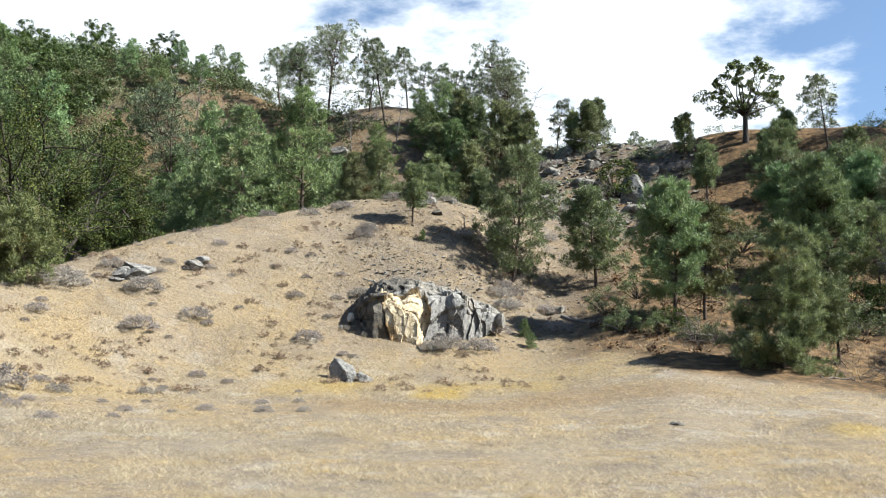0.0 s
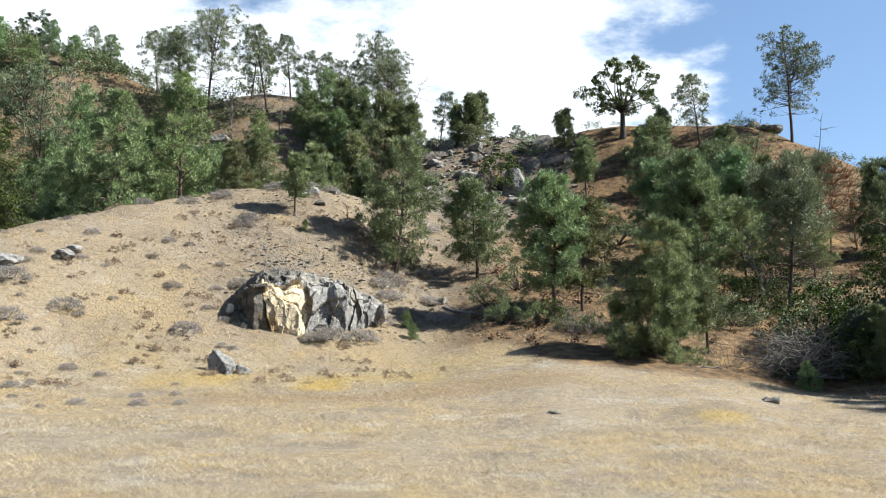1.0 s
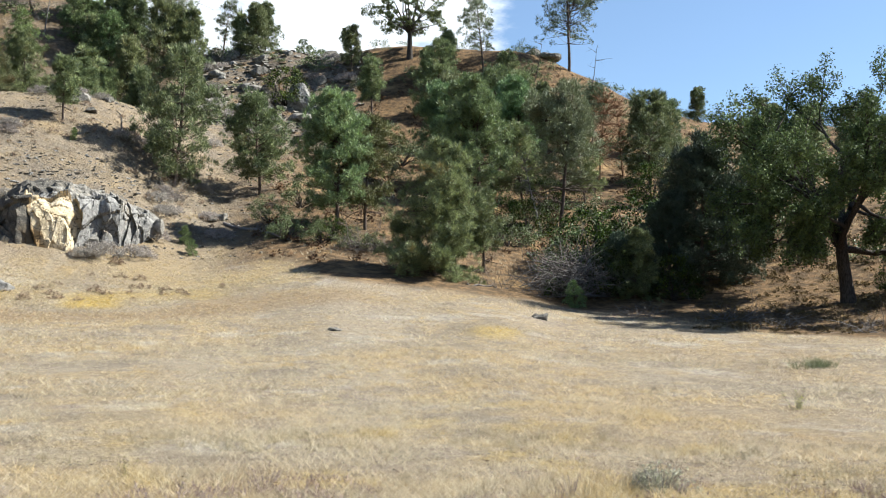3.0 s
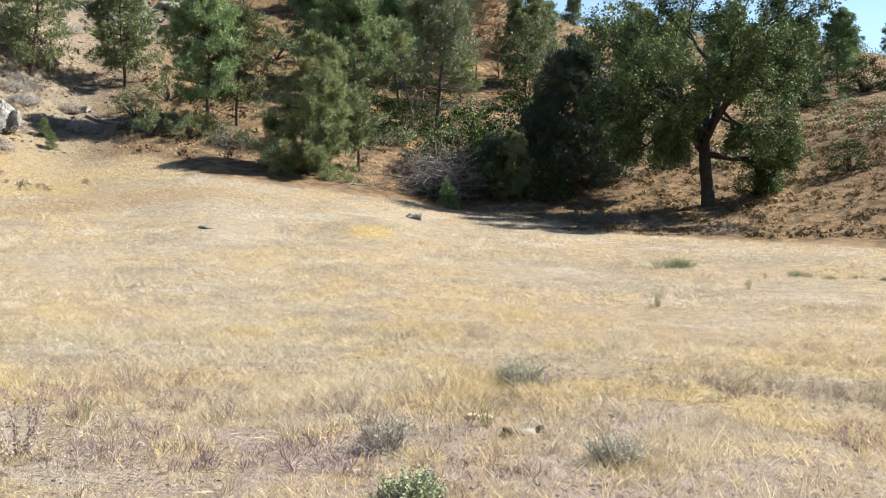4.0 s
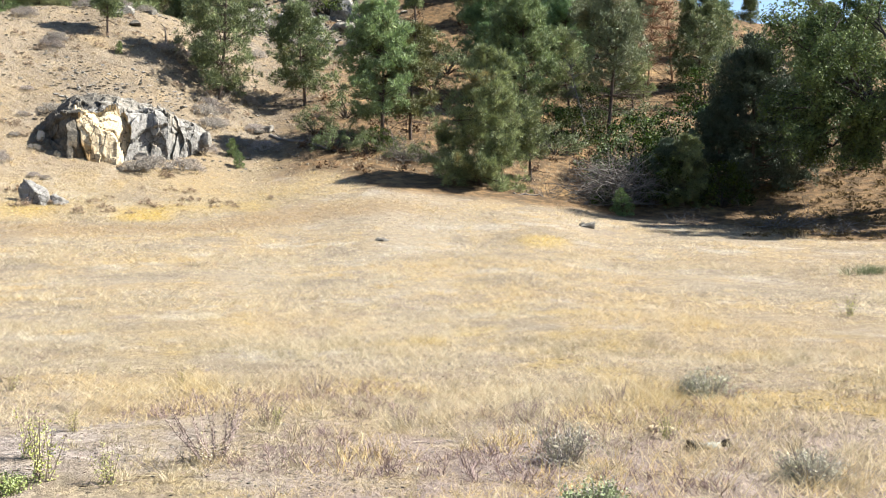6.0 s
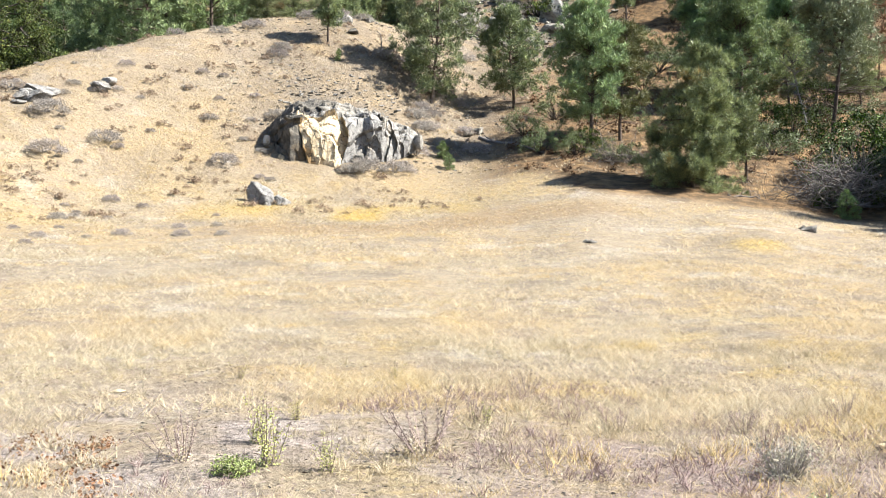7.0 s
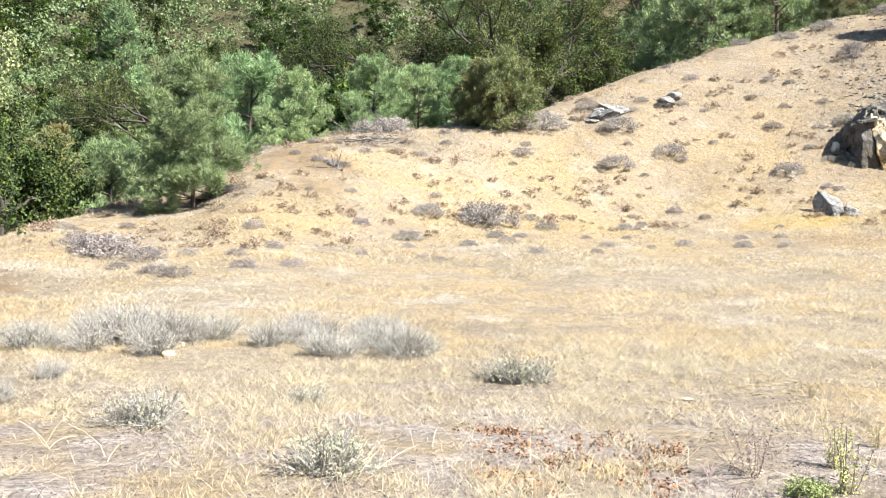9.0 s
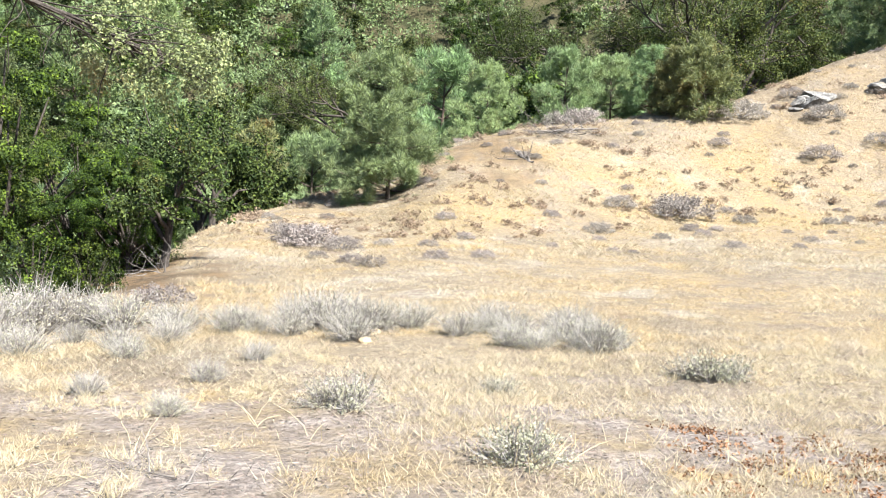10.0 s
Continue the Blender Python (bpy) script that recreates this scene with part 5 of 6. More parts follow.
for k, (b, r, h) in enumerate([(-17.6, 56.9, 0.9), (-17.1, 57.0, 0.7), (-16.8, 56.6, 0.5), (-18.1, 57.0, 0.6), (-14.2, 58.8, 0.8), (-17.9, 57.2, 0.6), (-17.3, 57.6, 0.8), (-16.7, 57.4, 0.6), (-18.3, 56.4, 0.4), (-17.0, 56.4, 0.4), (-14.4, 59.0, 0.6), (-13.8, 59.3, 0.7), (-14.1, 58.4, 0.4)]):
    stone_at(k, b, r, h, "pale grey rock lying in the dry grass", "mound rocks", 0.7, PALE_MODELS[k % 2])
for k, (b, r, h) in enumerate([(25.1, 41.6, 0.4), (24.7, 41.8, 0.25), (13.3, 33.8, 0.2), (13.0, 34, 0.15), (6.2, 63.0, 0.5), (6.7, 63.5, 0.6), (6.0, 63.8, 0.4)]):
    stone_at(k, b, r, h, "small grey rock at the meadow's edge", "meadow rocks")
knoll = random.Random(77)
for k in range(46):
    b, r = knoll.uniform(5.2, 12.8), knoll.uniform(92, 124)
    stone_at(k, b, r, knoll.uniform(0.45, 1.5), "weathered grey rock on the stony knoll", "knoll rocks", knoll.uniform(0.8, 1.4))
stone_at(1, 11.25, 103, 2.5, "pale rounded rock beside a bush on the knoll", "knoll rocks", 1.2, boulder_mesh(160, (0.75, 0.8, 0.9), ROCK_PALE, "boulder", 12, 0.1, 4, 0.7))
stone_at(2, 9.2, 104, 1.6, "dark rock wall beside a bush on the knoll", "knoll rocks", 1.6, boulder_mesh(161, (1.0, 0.8, 0.8), ROCK_DARK, "boulder", 12, 0.1, 4, 0.7))
for k, (b, r, h) in enumerate([(5.6, 98, 1.3), (6.0, 97, 1.0), (-1.6, 71, 0.7), (-0.9, 72, 0.8), (-0.4, 70, 0.6), (0.4, 74, 0.6), (-7.0, 122, 2.2), (-7.9, 124, 1.8), (-6.2, 124, 1.6), (12.8, 120, 1.8), (13.4, 121, 1.6), (24.6, 117, 1.5), (25.4, 116.5, 1.8)]):
    stone_at(k, b, r, h, "grey rock ledge breaking the hillside", "hill rocks", 0.8)

chip = []
for k in range(4):
    rngc = np.random.default_rng(170 + k)
    v = unit(rngc.normal(0, 1, (8, 3))) * np.array([1, 0.8, 0.5])
    bm = bmesh.new()
    for p in v:
        bm.verts.new(p)
    bmesh.ops.convex_hull(bm, input=bm.verts[:])
    bmesh.ops.triangulate(bm, faces=bm.faces[:])
    bm.verts.index_update()
    b = Buf()
    b.add([p.co[:] for p in bm.verts], [[q.index for q in p.verts] for p in bm.faces])
    bm.free()
    chip.append(b)
nrng = np.random.default_rng(9)
x, y = sprinkle(nrng, 2200, (-8, 9), (55, 82))
cover("mound_stones", "loose grey stones over the mound", "stones", chip, ROCK, x, y, nrng.uniform(0.03, 0.15, len(x)) * nrng.uniform(0.4, 1.3, len(x)), nrng, -0.2)
x, y = (np.concatenate(pair) for pair in zip(sprinkle(nrng, 2600, (-4.2, 1.0), (55.6, 59.5)), sprinkle(nrng, 900, (-4.6, 2.2), (54.5, 64))))
cover("outcrop_rubble", "crumbled dark grey stones over the outcrop's brow", "stones", chip, ROCK_PALE, x, y, nrng.uniform(0.03, 0.19, len(x)) * nrng.uniform(0.4, 1.2, len(x)), nrng, -0.05)
x, y = sprinkle(nrng, 900, (4.5, 15), (86, 122))
cover("knoll_stones", "loose stones over the rocky knoll", "stones", chip, ROCK, x, y, nrng.uniform(0.12, 0.55, len(x)), nrng, -0.2)
x, y = sprinkle(nrng, 3600, (-64, 56), (5, 13))
cover("gravel", "small pale stones on the bare bench", "gravel", chip, ROCK, x, y, nrng.uniform(0.006, 0.022, len(x)), nrng, -0.2)
for k, (b, r, h, label) in enumerate([(-13.1, 11.0, 0.085, "small white stone on bare soil"), (28.6, 8.4, 0.08, "flat white stone in the grass"), (29.3, 8.45, 0.06, "small white stone in the grass"),
                                      (25.9, 10.4, 0.09, "small white stone in the grass"), (-41.5, 15.0, 0.12, "pale stone among grey shrubs"), (-42.0, 14.2, 0.14, "pale stone among grey shrubs"), (-41.0, 16.2, 0.3, "pale stone among grey shrubs")]):
    stone_at(k, b, r, h, label, "pale stones", 0.8, boulder_mesh(180 + k, (1, 0.8, 0.6), ROCK_CREAM, "boulder", 8, 0.06, 2))

# ---- shrubs and herbs ----
grey_a = plant("shrub", "grey dry twiggy shrub in dry grass", "shrub", "grey shrubs", twig_shrub(201, 0.6, 0.62, 130, 0.3, 0.022, 0.003), (DRY_SHRUB, SAGE), ("branchwork", "foliage"))
grey_b = plant("shrub", "low grey-brown dome of dry twigs", "shrub", "grey shrubs", thicket(202, 0.45, 0.60, 60, 46, 0.042, 0.10, False), (DRY_SHRUB, DRY_LEAF), ("branchwork", "foliage"))
rng = random.Random(55)


def on_field(b, r):
    return edge(FOOT, b) - 8 < r < edge(RIM, b) + 1


settle(grey_b, 0.5, [(-53.3, 19.1, 0.5), (-43.5, 30.1, 0.5), (-45.3, 31.1, 0.8), (-45.9, 31.6, 0.7), (-46.8, 33.5, 0.5), (-24.2, 43.3, 1.15), (-24.8, 43.0, 0.8), (-27.7, 42.3, 0.6), (-38.1, 27.1, 0.3), (-41.7, 25.7, 0.35),
                     (-28.8, 37.9, 0.5), (-20.9, 43.7, 0.45), (-17.0, 52.2, 0.8), (-22.3, 51.7, 0.5), (-16.9, 55.8, 0.85), (-30.0, 54.5, 1.1), (-21.3, 55.6, 1.2), (-14.0, 54.1, 0.7), (-12.9, 62, 0.4), (-8.4, 57.4, 0.4),
                     (-7.6, 53.2, 0.7), (-10.3, 68, 0.55), (0.3, 53.6, 0.9), (2.2, 54.3, 0.8), (1.9, 57, 0.8), (-0.5, 53.2, 0.6), (-31.0, 55, 0.9), (-18.6, 58, 0.6), (3.2, 57.5, 0.7), (5, 60, 0.6), (-6, 70, 0.7), (-3, 73, 0.7), (-1.2, 75, 0.8),
                     (-4.5, 66, 0.6), (1.4, 68, 0.8), (2.8, 70, 0.8), (3.6, 61, 0.7)] + scatter(rng, 110, (-50, -5), (24, 66), (0.14, 0.36), on_field)
       + scatter(rng, 24, (-8, 8), (58, 84), (0.4, 0.8)) + scatter(rng, 20, (4, 14), (84, 122), (0.6, 1.2)), 202)
settle(grey_a, 0.6, [(-59.9, 16.4, 1.0), (-62.5, 15.6, 1.0), (-57.6, 16.6, 0.8), (-55.4, 16.0, 0.7), (-44.4, 15.5, 0.72), (-46.0, 15.8, 0.6), (-43.0, 15.7, 0.6), (-39.4, 15.9, 0.52), (-35.3, 15.7, 0.4), (-33.6, 15.0, 0.36), (-29.2, 14.1, 0.5), (-27.8, 14.3, 0.4),
                     (-52.8, 9.0, 0.27), (-50.7, 11.0, 0.3), (-57.0, 10.1, 0.28), (-49.5, 15.2, 0.5), (-52.5, 15.4, 0.55), (-60.5, 13.2, 0.5), (-55.0, 13.0, 0.35), (-48.0, 12.5, 0.3)]
       + scatter(rng, 26, (-60, -28), (13.6, 16.8), (0.3, 0.62)), 201)
sage = plant("sagebrush", "grey-green leafy sagebrush on the bare bench", "shrub", "sagebrush", twig_shrub(203, 0.4, 0.42, 46, 0.6, 0.026, 0.0028), (DRY_SHRUB, SAGE), ("branchwork", "foliage"))
settle(sage, 0.4, [(23.6, 7.2, 0.34), (31.5, 10.0, 0.36), (36.8, 6.9, 0.28), (-22.5, 11.8, 0.44), (-23.8, 11.9, 0.36), (-21.3, 11.9, 0.36), (-42.8, 9.2, 0.42), (-44.2, 9.3, 0.34), (-34.0, 10.3, 0.26), (-33.3, 7.2, 0.42), (-32.4, 7.3, 0.34), (-34.8, 10.4, 0.22), (30.7, 10.2, 0.26),
                   (36.0, 7.0, 0.22)], 203)
green_sage = plant("sagebrush", "green leafy sagebrush clump in dry grass", "shrub", "sagebrush", twig_shrub(204, 0.25, 0.26, 80, 1.0, 0.022, 0.003), (DRY_SHRUB, GREEN_SAGE), ("branchwork", "foliage"))
settle(green_sage, 0.25, [(25.1, 5.9, 0.24)], 204)
fresh = plant("herb", "fresh bright green leafy clump on bare soil", "herb", "", twig_shrub(205, 0.2, 0.2, 80, 1.0, 0.022, 0.003), (STALK, VIVID), ("stem", "foliage"))
settle(fresh, 0.2, [(-6.8, 7.2, 0.17), (-6.1, 7.3, 0.10)], 205)


def stalks(seed, height, spread, count, knobs=14, leafy=4):
    """Upright dry stalks ringed with seed heads, a leafy base."""
    rng = np.random.default_rng(seed)
    wood, crown = Buf(), Buf()
    low = []
    for _ in range(count):
        a, o = rng.uniform(0, 2 * np.pi), rng.random()
        line = bent(rng, (0.03 * math.cos(a), 0.03 * math.sin(a), -0.02), (math.cos(a) * spread * o, math.sin(a) * spread * o, height), height * rng.uniform(0.6, 1.05), 0.05, 8, 0.02)
        tube(wood, line, np.linspace(0.004, 0.002, 9), 3)
        for s in np.linspace(2.0, 7.9, knobs):
            p = line[int(s)] + (line[int(s) + 1] - line[int(s)]) * (s - int(s))
            needles(rng, wood, np.repeat(p[None], 5, 0), np.zeros((5, 3)), 1, 0.022, 0.006, 1.0)
        low.extend(line[:leafy])
    leaves(rng, crown, np.array(low), 0.03, 6, 0.018)
    return wood, crown


stalk_a = plant("dry_herb", "dry herb with dark upright seed stalks", "herb", "stalked herbs", stalks(211, 0.5, 0.62, 16), (STALK, STRAW_STEM), ("stem", "foliage"))
settle(stalk_a, 0.5, [(4.0, 7.6, 0.62), (-9.6, 7.6, 0.45), (9.6, 10.2, 0.32), (6.7, 8.9, 0.30), (21.5, 8.6, 0.24), (26.6, 9.6, 0.26), (14.8, 8.6, 0.24)], 211)
stalk_b = plant("herb", "yellow-green herb with upright stalks", "herb", "stalked herbs", stalks(212, 0.5, 0.30, 11, 6, 8), (STALK, GREEN_HERB), ("stem", "foliage"))
settle(stalk_b, 0.5, [(-4.9, 7.4, 0.55), (-5.6, 8.1, 0.5), (-6.6, 11.6, 0.28), (2.2, 11.6, 0.3), (29.3, 8.1, 0.28), (38.8, 20.2, 0.5), (43.8, 24.6, 0.36), (44.7, 27.8, 0.26), (51.8, 14.0, 0.24), (7.2, 8.8, 0.26), (-3.4, 9.0, 0.3), (-1.6, 7.2, 0.35)], 212)
def spiky(seed, radius, height, count):
    rng = np.random.default_rng(seed)
    wood, crown = Buf(), Buf()
    c = rng.normal(0, radius * 0.5, (count, 3)) * np.array([1, 1, 0])
    needles(rng, crown, c, np.tile([[0, 0, 1.2]], (count, 1)), 5, height, 0.012, 0.5)
    for k in range(1):
        tube(wood, [c[k] - np.array([0, 0, 0.03]), c[k] + np.array([0, 0, height * 0.5])], [0.005, 0.003], 3)
    return wood, crown


tuft_green = plant("grass_clump", "grey-green spiky clump standing in the dry meadow", "herb", "green clumps", spiky(213, 0.5, 0.34, 46), (STALK, GREEN_SAGE), ("stem", "foliage"))
settle(tuft_green, 0.35, [(39.6, 29.5, 0.36), (46.5, 28.9, 0.22), (48.0, 28.2, 0.16), (49.4, 28.6, 0.13), (50.8, 28.1, 0.15), (52.7, 28.7, 0.24), (40.2, 29.8, 0.28)], 213)

stump = thing("stump", "broken stump with dark hollows in the dry meadow", "stump", at=stand(None, 31.6, 7.9, 0.8))
# Near-black ends: shade in the hollows under the log, put into the colour.
HOLLOW_DARK = plain_material("hollow_dark", (0.014, 0.012, 0.010), (0.055, 0.045, 0.036), 20.0)
GREYWOOD = plain_material("weathered_wood", (0.072, 0.072, 0.061), (0.224, 0.224, 0.192), 26.0)
for px, pz, half, lean in ((-0.19, 0.055, 0.085, -18), (0.17, 0.05, 0.08, 16)):
    piece = part("dark_end", boulder_mesh(221 + int(px * 10), (0.06, 0.07, half), HOLLOW_DARK, "dark_end", 14, 0.25, 3), stump, "near-black piece standing in for a shaded hollow")
    piece.location, piece.rotation_euler = (px, 0, pz), (0, radians(lean), 0.4)
log = part("log", boulder_mesh(226, (0.17, 0.085, 0.085), GREYWOOD, "log", 16, 0.25, 4), stump, "grey lichen-covered broken wood")
log.location, log.rotation_euler = (0, 0.02, 0.05), (0, radians(4), 0.35)

heap(68, -53.4, 6.3, 0.9, 0.3, 16, "thin dead branches on the bare bench")
heap(69, 3.0, 7.7, 0.7, 0.05, 8, "thin fallen stems on bare soil")

# ---- grass ----
def blades(rng, x, y, count, low, high, width, lean, clump):
    n_tufts = len(x)
    z = land(x, y)
    base = np.stack([x, y, z], 1)
    c = np.repeat(base, count, 0) + np.concatenate([rng.normal(0, clump, (n_tufts * count, 2)), np.full((n_tufts * count, 1), -0.01)], 1)
    a = rng.uniform(0, 2 * np.pi, len(c))
    h = np.repeat(rng.uniform(low, high, n_tufts) * np.clip(0.8 + 0.55 * hash_noise(x / 2.2, y / 2.2, 41) + 0.3 * hash_noise(x / 0.7, y / 0.7, 42), 0.2, 1.6), count) * rng.uniform(0.55, 1.1, len(c))
    tip = c + np.stack([np.cos(a) * h * lean, np.sin(a) * h * lean, h], 1) * rng.uniform(0.6, 1.2, (len(c), 1))
    b = rng.uniform(0, 2 * np.pi, len(c))
    side = np.stack([np.cos(b), np.sin(b), 0 * b], 1) * width
    return np.stack([c - side, c + side, tip], 1).reshape(-1, 3)


def grass_sheet(name, label, stretches, seed, clump=0.045):
    rng = np.random.default_rng(seed)
    buf = Buf()
    for bearings, distances, per_metre, count, low, high, width, lean, kept in stretches:
        area = 0.5 * radians(bearings[1] - bearings[0]) * (distances[1] ** 2 - distances[0] ** 2)
        x, y = sprinkle(rng, int(area * per_metre), bearings, distances)
        if kept is not None:
            k = kept(x, y)
            x, y = x[k], y[k]
        v = blades(rng, x, y, count, low, high, width, lean, clump)
        buf.add(v, np.arange(len(v)).reshape(-1, 3))
    me = buf.mesh(name, GRASS)
    v = np.concatenate(buf.v)
    for key, value in zones(v[:, 0], v[:, 1]).items():
        if key in ("gold", "brown"):
            layer(me, key, value)
    tagged(new(name, me), label, "grass", kind="stuff")


def open_ground(x, y):
    z = zones(x, y)
    return (z["duff"] < 0.3) & (z["hill"] < 0.9) & (z["scree"] < 0.6)


def sparse(x, y):
    return hash_noise(x / 1.3, y / 1.3, 31) + 0.6 * hash_noise(x / 0.5, y / 0.5, 32) > 0.0


grass_sheet("bench_grass", "sparse pale dry grass and straw on the bench", [((-66, 62), (4.6, 12), 85, 7, 0.04, 0.16, 0.0032, 1.3, sparse), ((-66, 62), (4.6, 11), 14, 3, 0.12, 0.34, 0.003, 0.7, sparse)], 301)
grass_sheet("meadow_grass", "bleached straw-coloured dry meadow grass", [((-66, 62), (9.5, 19), 75, 7, 0.05, 0.16, 0.0046, 1.5, None), ((-62, 60), (19, 32), 34, 6, 0.05, 0.15, 0.009, 1.5, open_ground),
                                                                      ((-60, 58), (32, 52), 16, 5, 0.05, 0.14, 0.015, 1.5, open_ground)], 302)
def lush(x, y):
    return hash_noise(x / 1.4, y / 1.4, 36) + 0.5 * hash_noise(x / 0.5, y / 0.5, 37) > 0.55 * zones(x, y)["mauve"] - 0.25


grass_sheet("near_grass", "gold and brown dry grass of the near meadow", [((-4, 62), (4.6, 10.5), 120, 8, 0.05, 0.16, 0.0030, 1.3, lush), ((-14, 62), (4.6, 10.5), 22, 5, 0.10, 0.24, 0.0026, 0.8, sparse)], 304)


def tussocks(x, y):
    return hash_noise(x / 1.8, y / 1.8, 34) > -0.1


grass_sheet("grass_tussocks", "fluffy tussocks of bleached dry grass", [((-62, 60), (9, 20), 3.2, 40, 0.10, 0.22, 0.0038, 1.0, tussocks), ((-60, 58), (20, 34), 1.2, 40, 0.12, 0.24, 0.008, 1.0, tussocks)], 305, 0.10)
grass_sheet("slope_grass", "short dry grass over the mound", [((-58, 12), (30, 80), 15, 5, 0.06, 0.15, 0.018, 1.3, open_ground), ((23, 37), (42, 47), 9, 4, 0.15, 0.4, 0.010, 0.5, None), ((40, 58), (47, 76), 2.5, 6, 0.08, 0.20, 0.02, 0.9, None), ((8, 24), (52, 90), 2.5, 5, 0.12, 0.3, 0.02, 0.6, None)], 303)

tuft_models = [thicket(331 + k, 0.45, 0.5, 14, 15, 0.11, 0.14, False)[1] for k in range(4)]
nrng = np.random.default_rng(8)
x, y = sprinkle(nrng, 2100, (-56, 8), (30, 72))
foot_r = np.interp(np.degrees(np.arctan2(x, y)), [p[0] for p in FOOT], [p[1] for p in FOOT])
kept = (open_ground(x, y)) & (hash_noise(x / 4, y / 4, 51) > -0.1) & (np.hypot(x, y) > foot_r + 0.5) & (np.hypot(x, y) < np.interp(np.degrees(np.arctan2(x, y)), [p[0] for p in RIM], [p[1] for p in RIM]))
x, y = x[kept], y[kept]
cover("field_tufts", "small grey-brown tufts over the dry field", "tufts", tuft_models, TUFT, x, y, nrng.uniform(0.2, 0.85, len(x)) ** 1.3, nrng)

clod_models = [thicket(341 + k, 0.4, 0.6, 8, 9, 0.16, 0.18, False)[1] for k in range(4)]
x, y = sprinkle(nrng, 1700, (34, 58), (43, 80))
cover("slope_tufts", "brown dry tufts over the bare slope", "tufts", clod_models, CLOD, x, y, nrng.uniform(0.3, 0.8, len(x)), nrng)
x, y = sprinkle(nrng, 700, (9, 34), (52, 112))
cover("hillside_tufts", "brown tufts under the hillside pines", "tufts", clod_models, CLOD, x, y, nrng.uniform(0.4, 1.1, len(x)), nrng)


# low dry herbs, straw clumps and fallen straw of the bench
def patchy(x, y, seed, low):
    return hash_noise(x / 1.1, y / 1.1, seed) + 0.5 * hash_noise(x / 0.4, y / 0.4, seed + 1) > low


herb_models = [twig_shrub(351 + k, 0.16, 0.13, 5, 0.0, 0.03, 0.0025)[0] for k in range(4)]
x, y = sprinkle(nrng, 3600, (-12, 56), (5.0, 11.0))
kept = patchy(x, y, 61, 0.12)
cover("dry_herbs", "low brown dry herbs on the bench", "herbs", herb_models, DRY_HERB, x[kept], y[kept], nrng.uniform(0.3, 0.9, kept.sum()), nrng, 0.0)
clump_models = []
for k in range(4):
    clump = Buf()
    needles(nrng, clump, nrng.normal(0, 0.035, (12, 3)) * np.array([1, 1, 0]), np.tile([[0, 0, 0.8]], (12, 1)), 4, 0.17, 0.0025, 0.6)
    clump_models.append(clump)
x, y = sprinkle(nrng, 3400, (-64, 60), (4.8, 15))
kept = patchy(x, y, 63, 0.1)
cover("straw_clumps", "clumps of pale yellow straw", "straw", clump_models, STRAW_STEM, x[kept], y[kept], nrng.uniform(0.4, 1.1, kept.sum()), nrng, 0.0)
for name, label, count, mat, near, far in (("fallen_straw", "pale fallen straw strewn over the bench", 2600, STRAW_STEM, 4.8, 13), ("fallen_twigs", "brown plant debris strewn over the bench", 9000, DEBRIS, 4.8, 13)):
    x, y = sprinkle(nrng, count, (-64, 60), (near, far))
    c = np.stack([x, y, land(x, y) + nrng.uniform(0.004, 0.05, count)], 1)
    a = nrng.uniform(0, np.pi, count)
    long = nrng.uniform(0.02, 0.11, (count, 1)) * (0.42 if mat is DEBRIS else 1.0)
    d = np.stack([np.cos(a), np.sin(a), nrng.normal(0, 0.16, count)], 1) * long
    wide = np.stack([-np.sin(a), np.cos(a), nrng.normal(0, 0.3, count)], 1) * (0.008 if mat is DEBRIS else 0.0028)
    buf = Buf()
    buf.add(np.stack([c - d, c + wide, c + d, c - wide], 1).reshape(-1, 3), (np.arange(count)[:, None, None] * 4 + np.array([[0, 1, 2], [0, 2, 3]])).reshape(-1, 3))
    tagged(new(name, buf.mesh(name, mat)), label, "plant debris", kind="stuff")


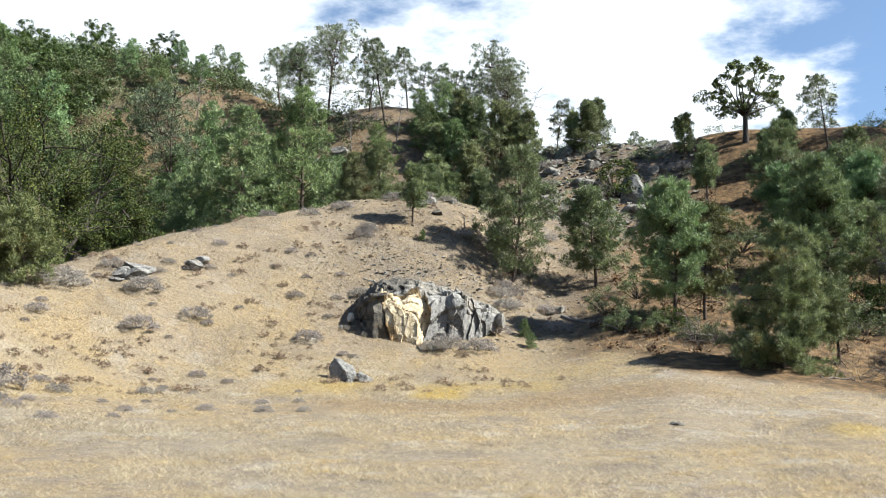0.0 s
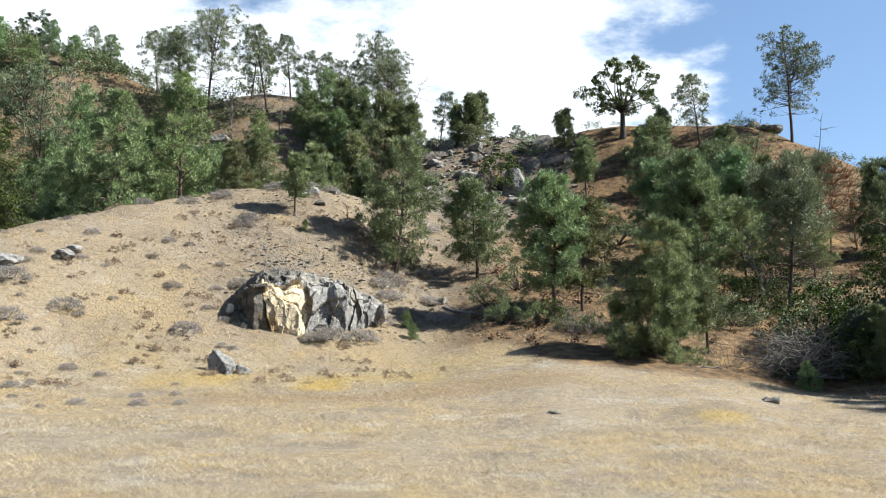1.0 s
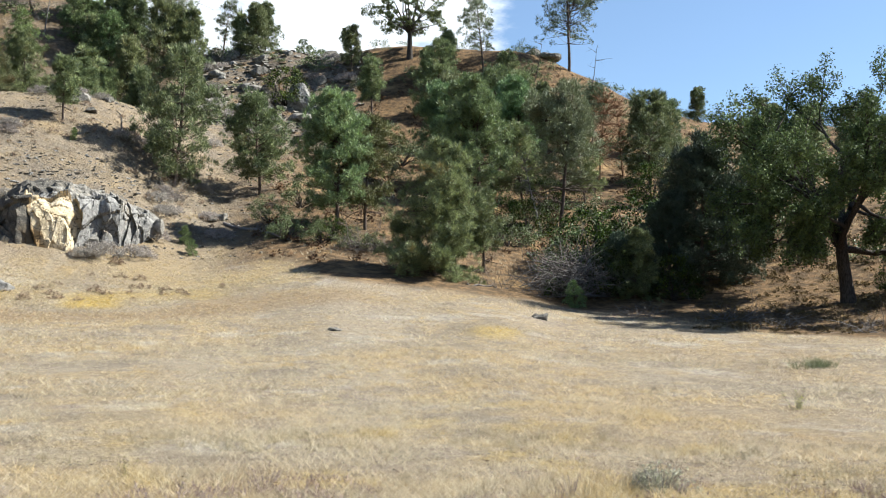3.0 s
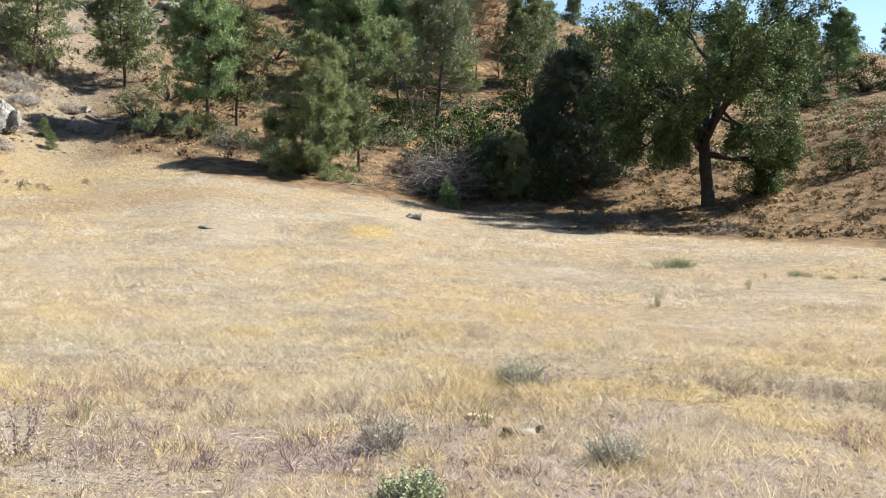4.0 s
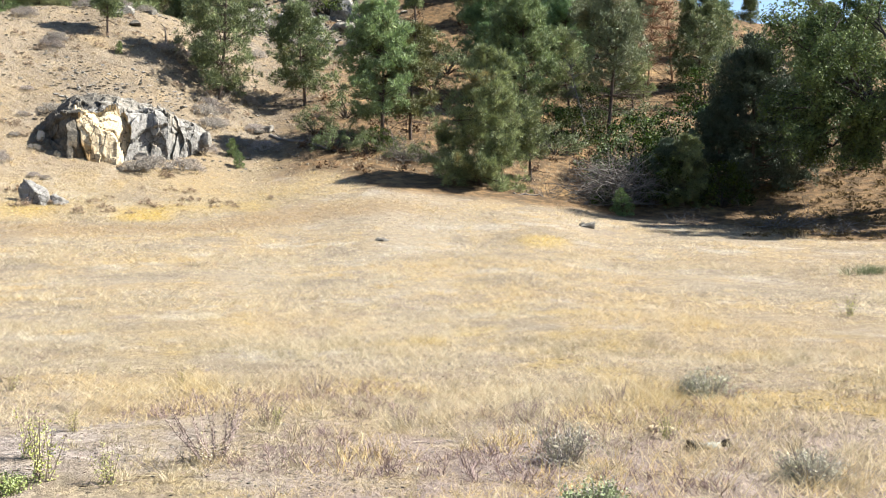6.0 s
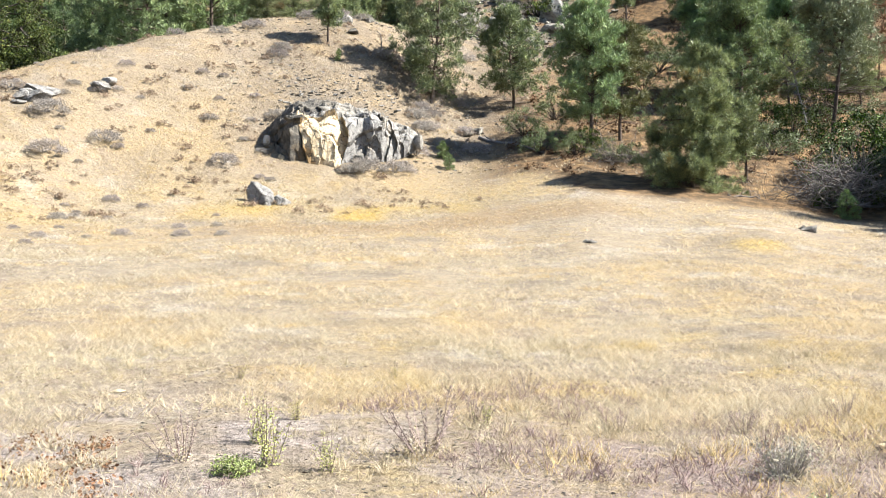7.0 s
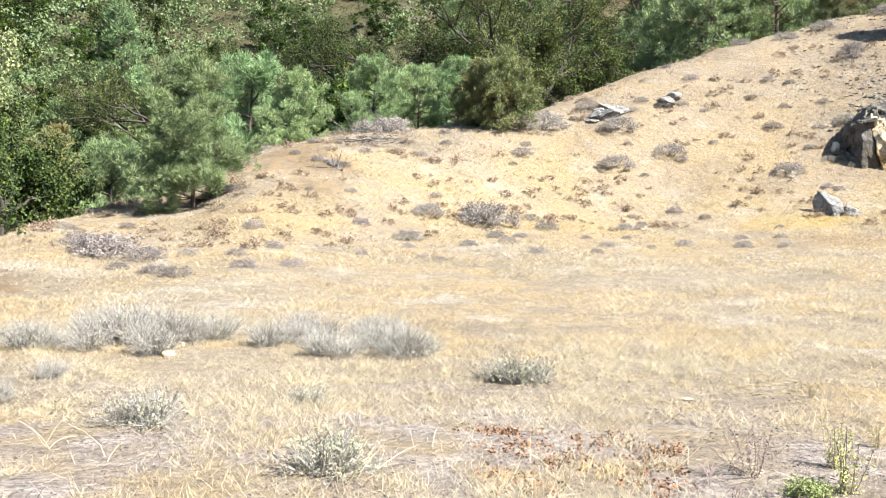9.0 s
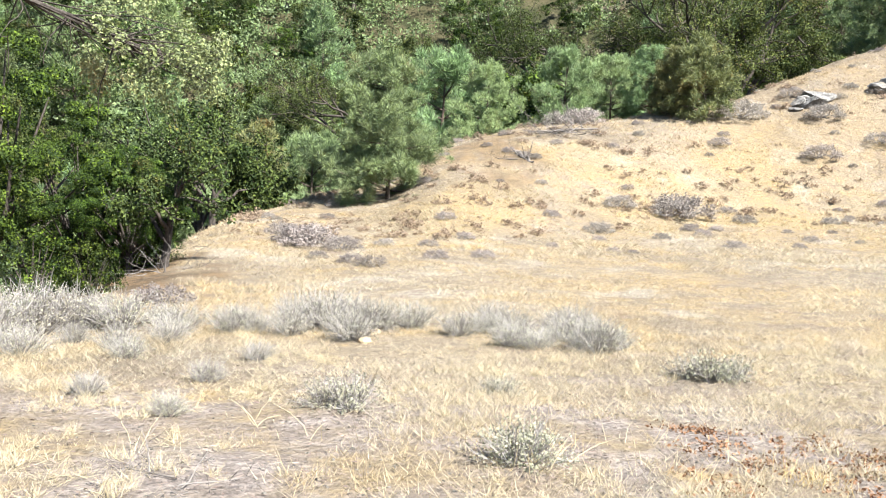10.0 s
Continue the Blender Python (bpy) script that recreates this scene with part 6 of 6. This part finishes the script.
def long_stems(seed, count, height, parent):
    rng = np.random.default_rng(seed)
    for _ in range(count):
        buf = Buf()
        a = rng.uniform(0, 2 * np.pi)
        tube(buf, bent(rng, (rng.normal(0, 0.12), rng.normal(0, 0.12), -0.02), (math.cos(a) * 0.6, math.sin(a) * 0.6, 1), height * rng.uniform(0.5, 1.1), 0.14, 6, -0.06), np.linspace(0.0045, 0.0015, 7), 4)
        part("stem", buf.mesh("stem", STRAW_STEM), parent)


for k, (b, r, count, height) in enumerate([(-32.6, 7.1, 12, 0.5), (-30.0, 7.4, 4, 0.5), (-27.0, 8.0, 3, 0.5), (-43.5, 8.0, 3, 0.5), (-48.0, 8.6, 4, 0.4), (-21.0, 7.6, 4, 0.35), (-12.5, 7.8, 3, 0.5), (38.5, 6.6, 6, 0.35), (46.5, 6.6, 7, 0.35), (50.0, 6.4, 6, 0.4), (52.0, 6.8, 5, 0.35), (27.2, 6.3, 5, 0.3), (-55.0, 7.4, 5, 0.4)]):
    long_stems(370 + k, count, height, thing("straw_clump", "clump of long arching pale straw stems", "grass", "straw clumps", stand(None, b, r)))

# golden mats of flattened grass
mat_rng = np.random.default_rng(15)
for b, r, wide in ((11.4, 7.3, 0.42), (13.2, 7.5, 0.38), (21.2, 7.9, 0.36), (19.6, 7.6, 0.3), (37.6, 7.0, 0.3), (-17.5, 7.4, 0.3), (-33.0, 7.6, 0.4)):
    ob = thing("straw_mat", "flattened clump of golden dry grass", "grass", "straw mats", stand(None, b, r))
    mat_buf = Buf()
    needles(mat_rng, mat_buf, mat_rng.normal(0, wide * 0.45, (110, 3)) * np.array([1, 1, 0]), np.tile([[0, 0, 0.35]], (110, 1)), 3, 0.20, 0.0032, 0.7)
    part("straw", mat_buf.mesh("straw", GOLD_STRAW), ob)

# rust-brown fallen leaves on the bench
nrng = np.random.default_rng(12)
b = Buf()
x, y = sprinkle(nrng, 34, (-25, -13), (6.3, 9.0))
x, y = np.repeat(x, 18) + nrng.normal(0, 0.10, 34 * 18), np.repeat(y, 18) + nrng.normal(0, 0.10, 34 * 18)
leaves(nrng, b, np.stack([x, y, land(x, y) + 0.012], 1), 0.03, 3, 0.032)
tagged(new("leaf_litter", b.mesh("leaf_litter", RUSTY)), "rust-brown fallen leaves on bare soil", "leaf litter", kind="stuff")
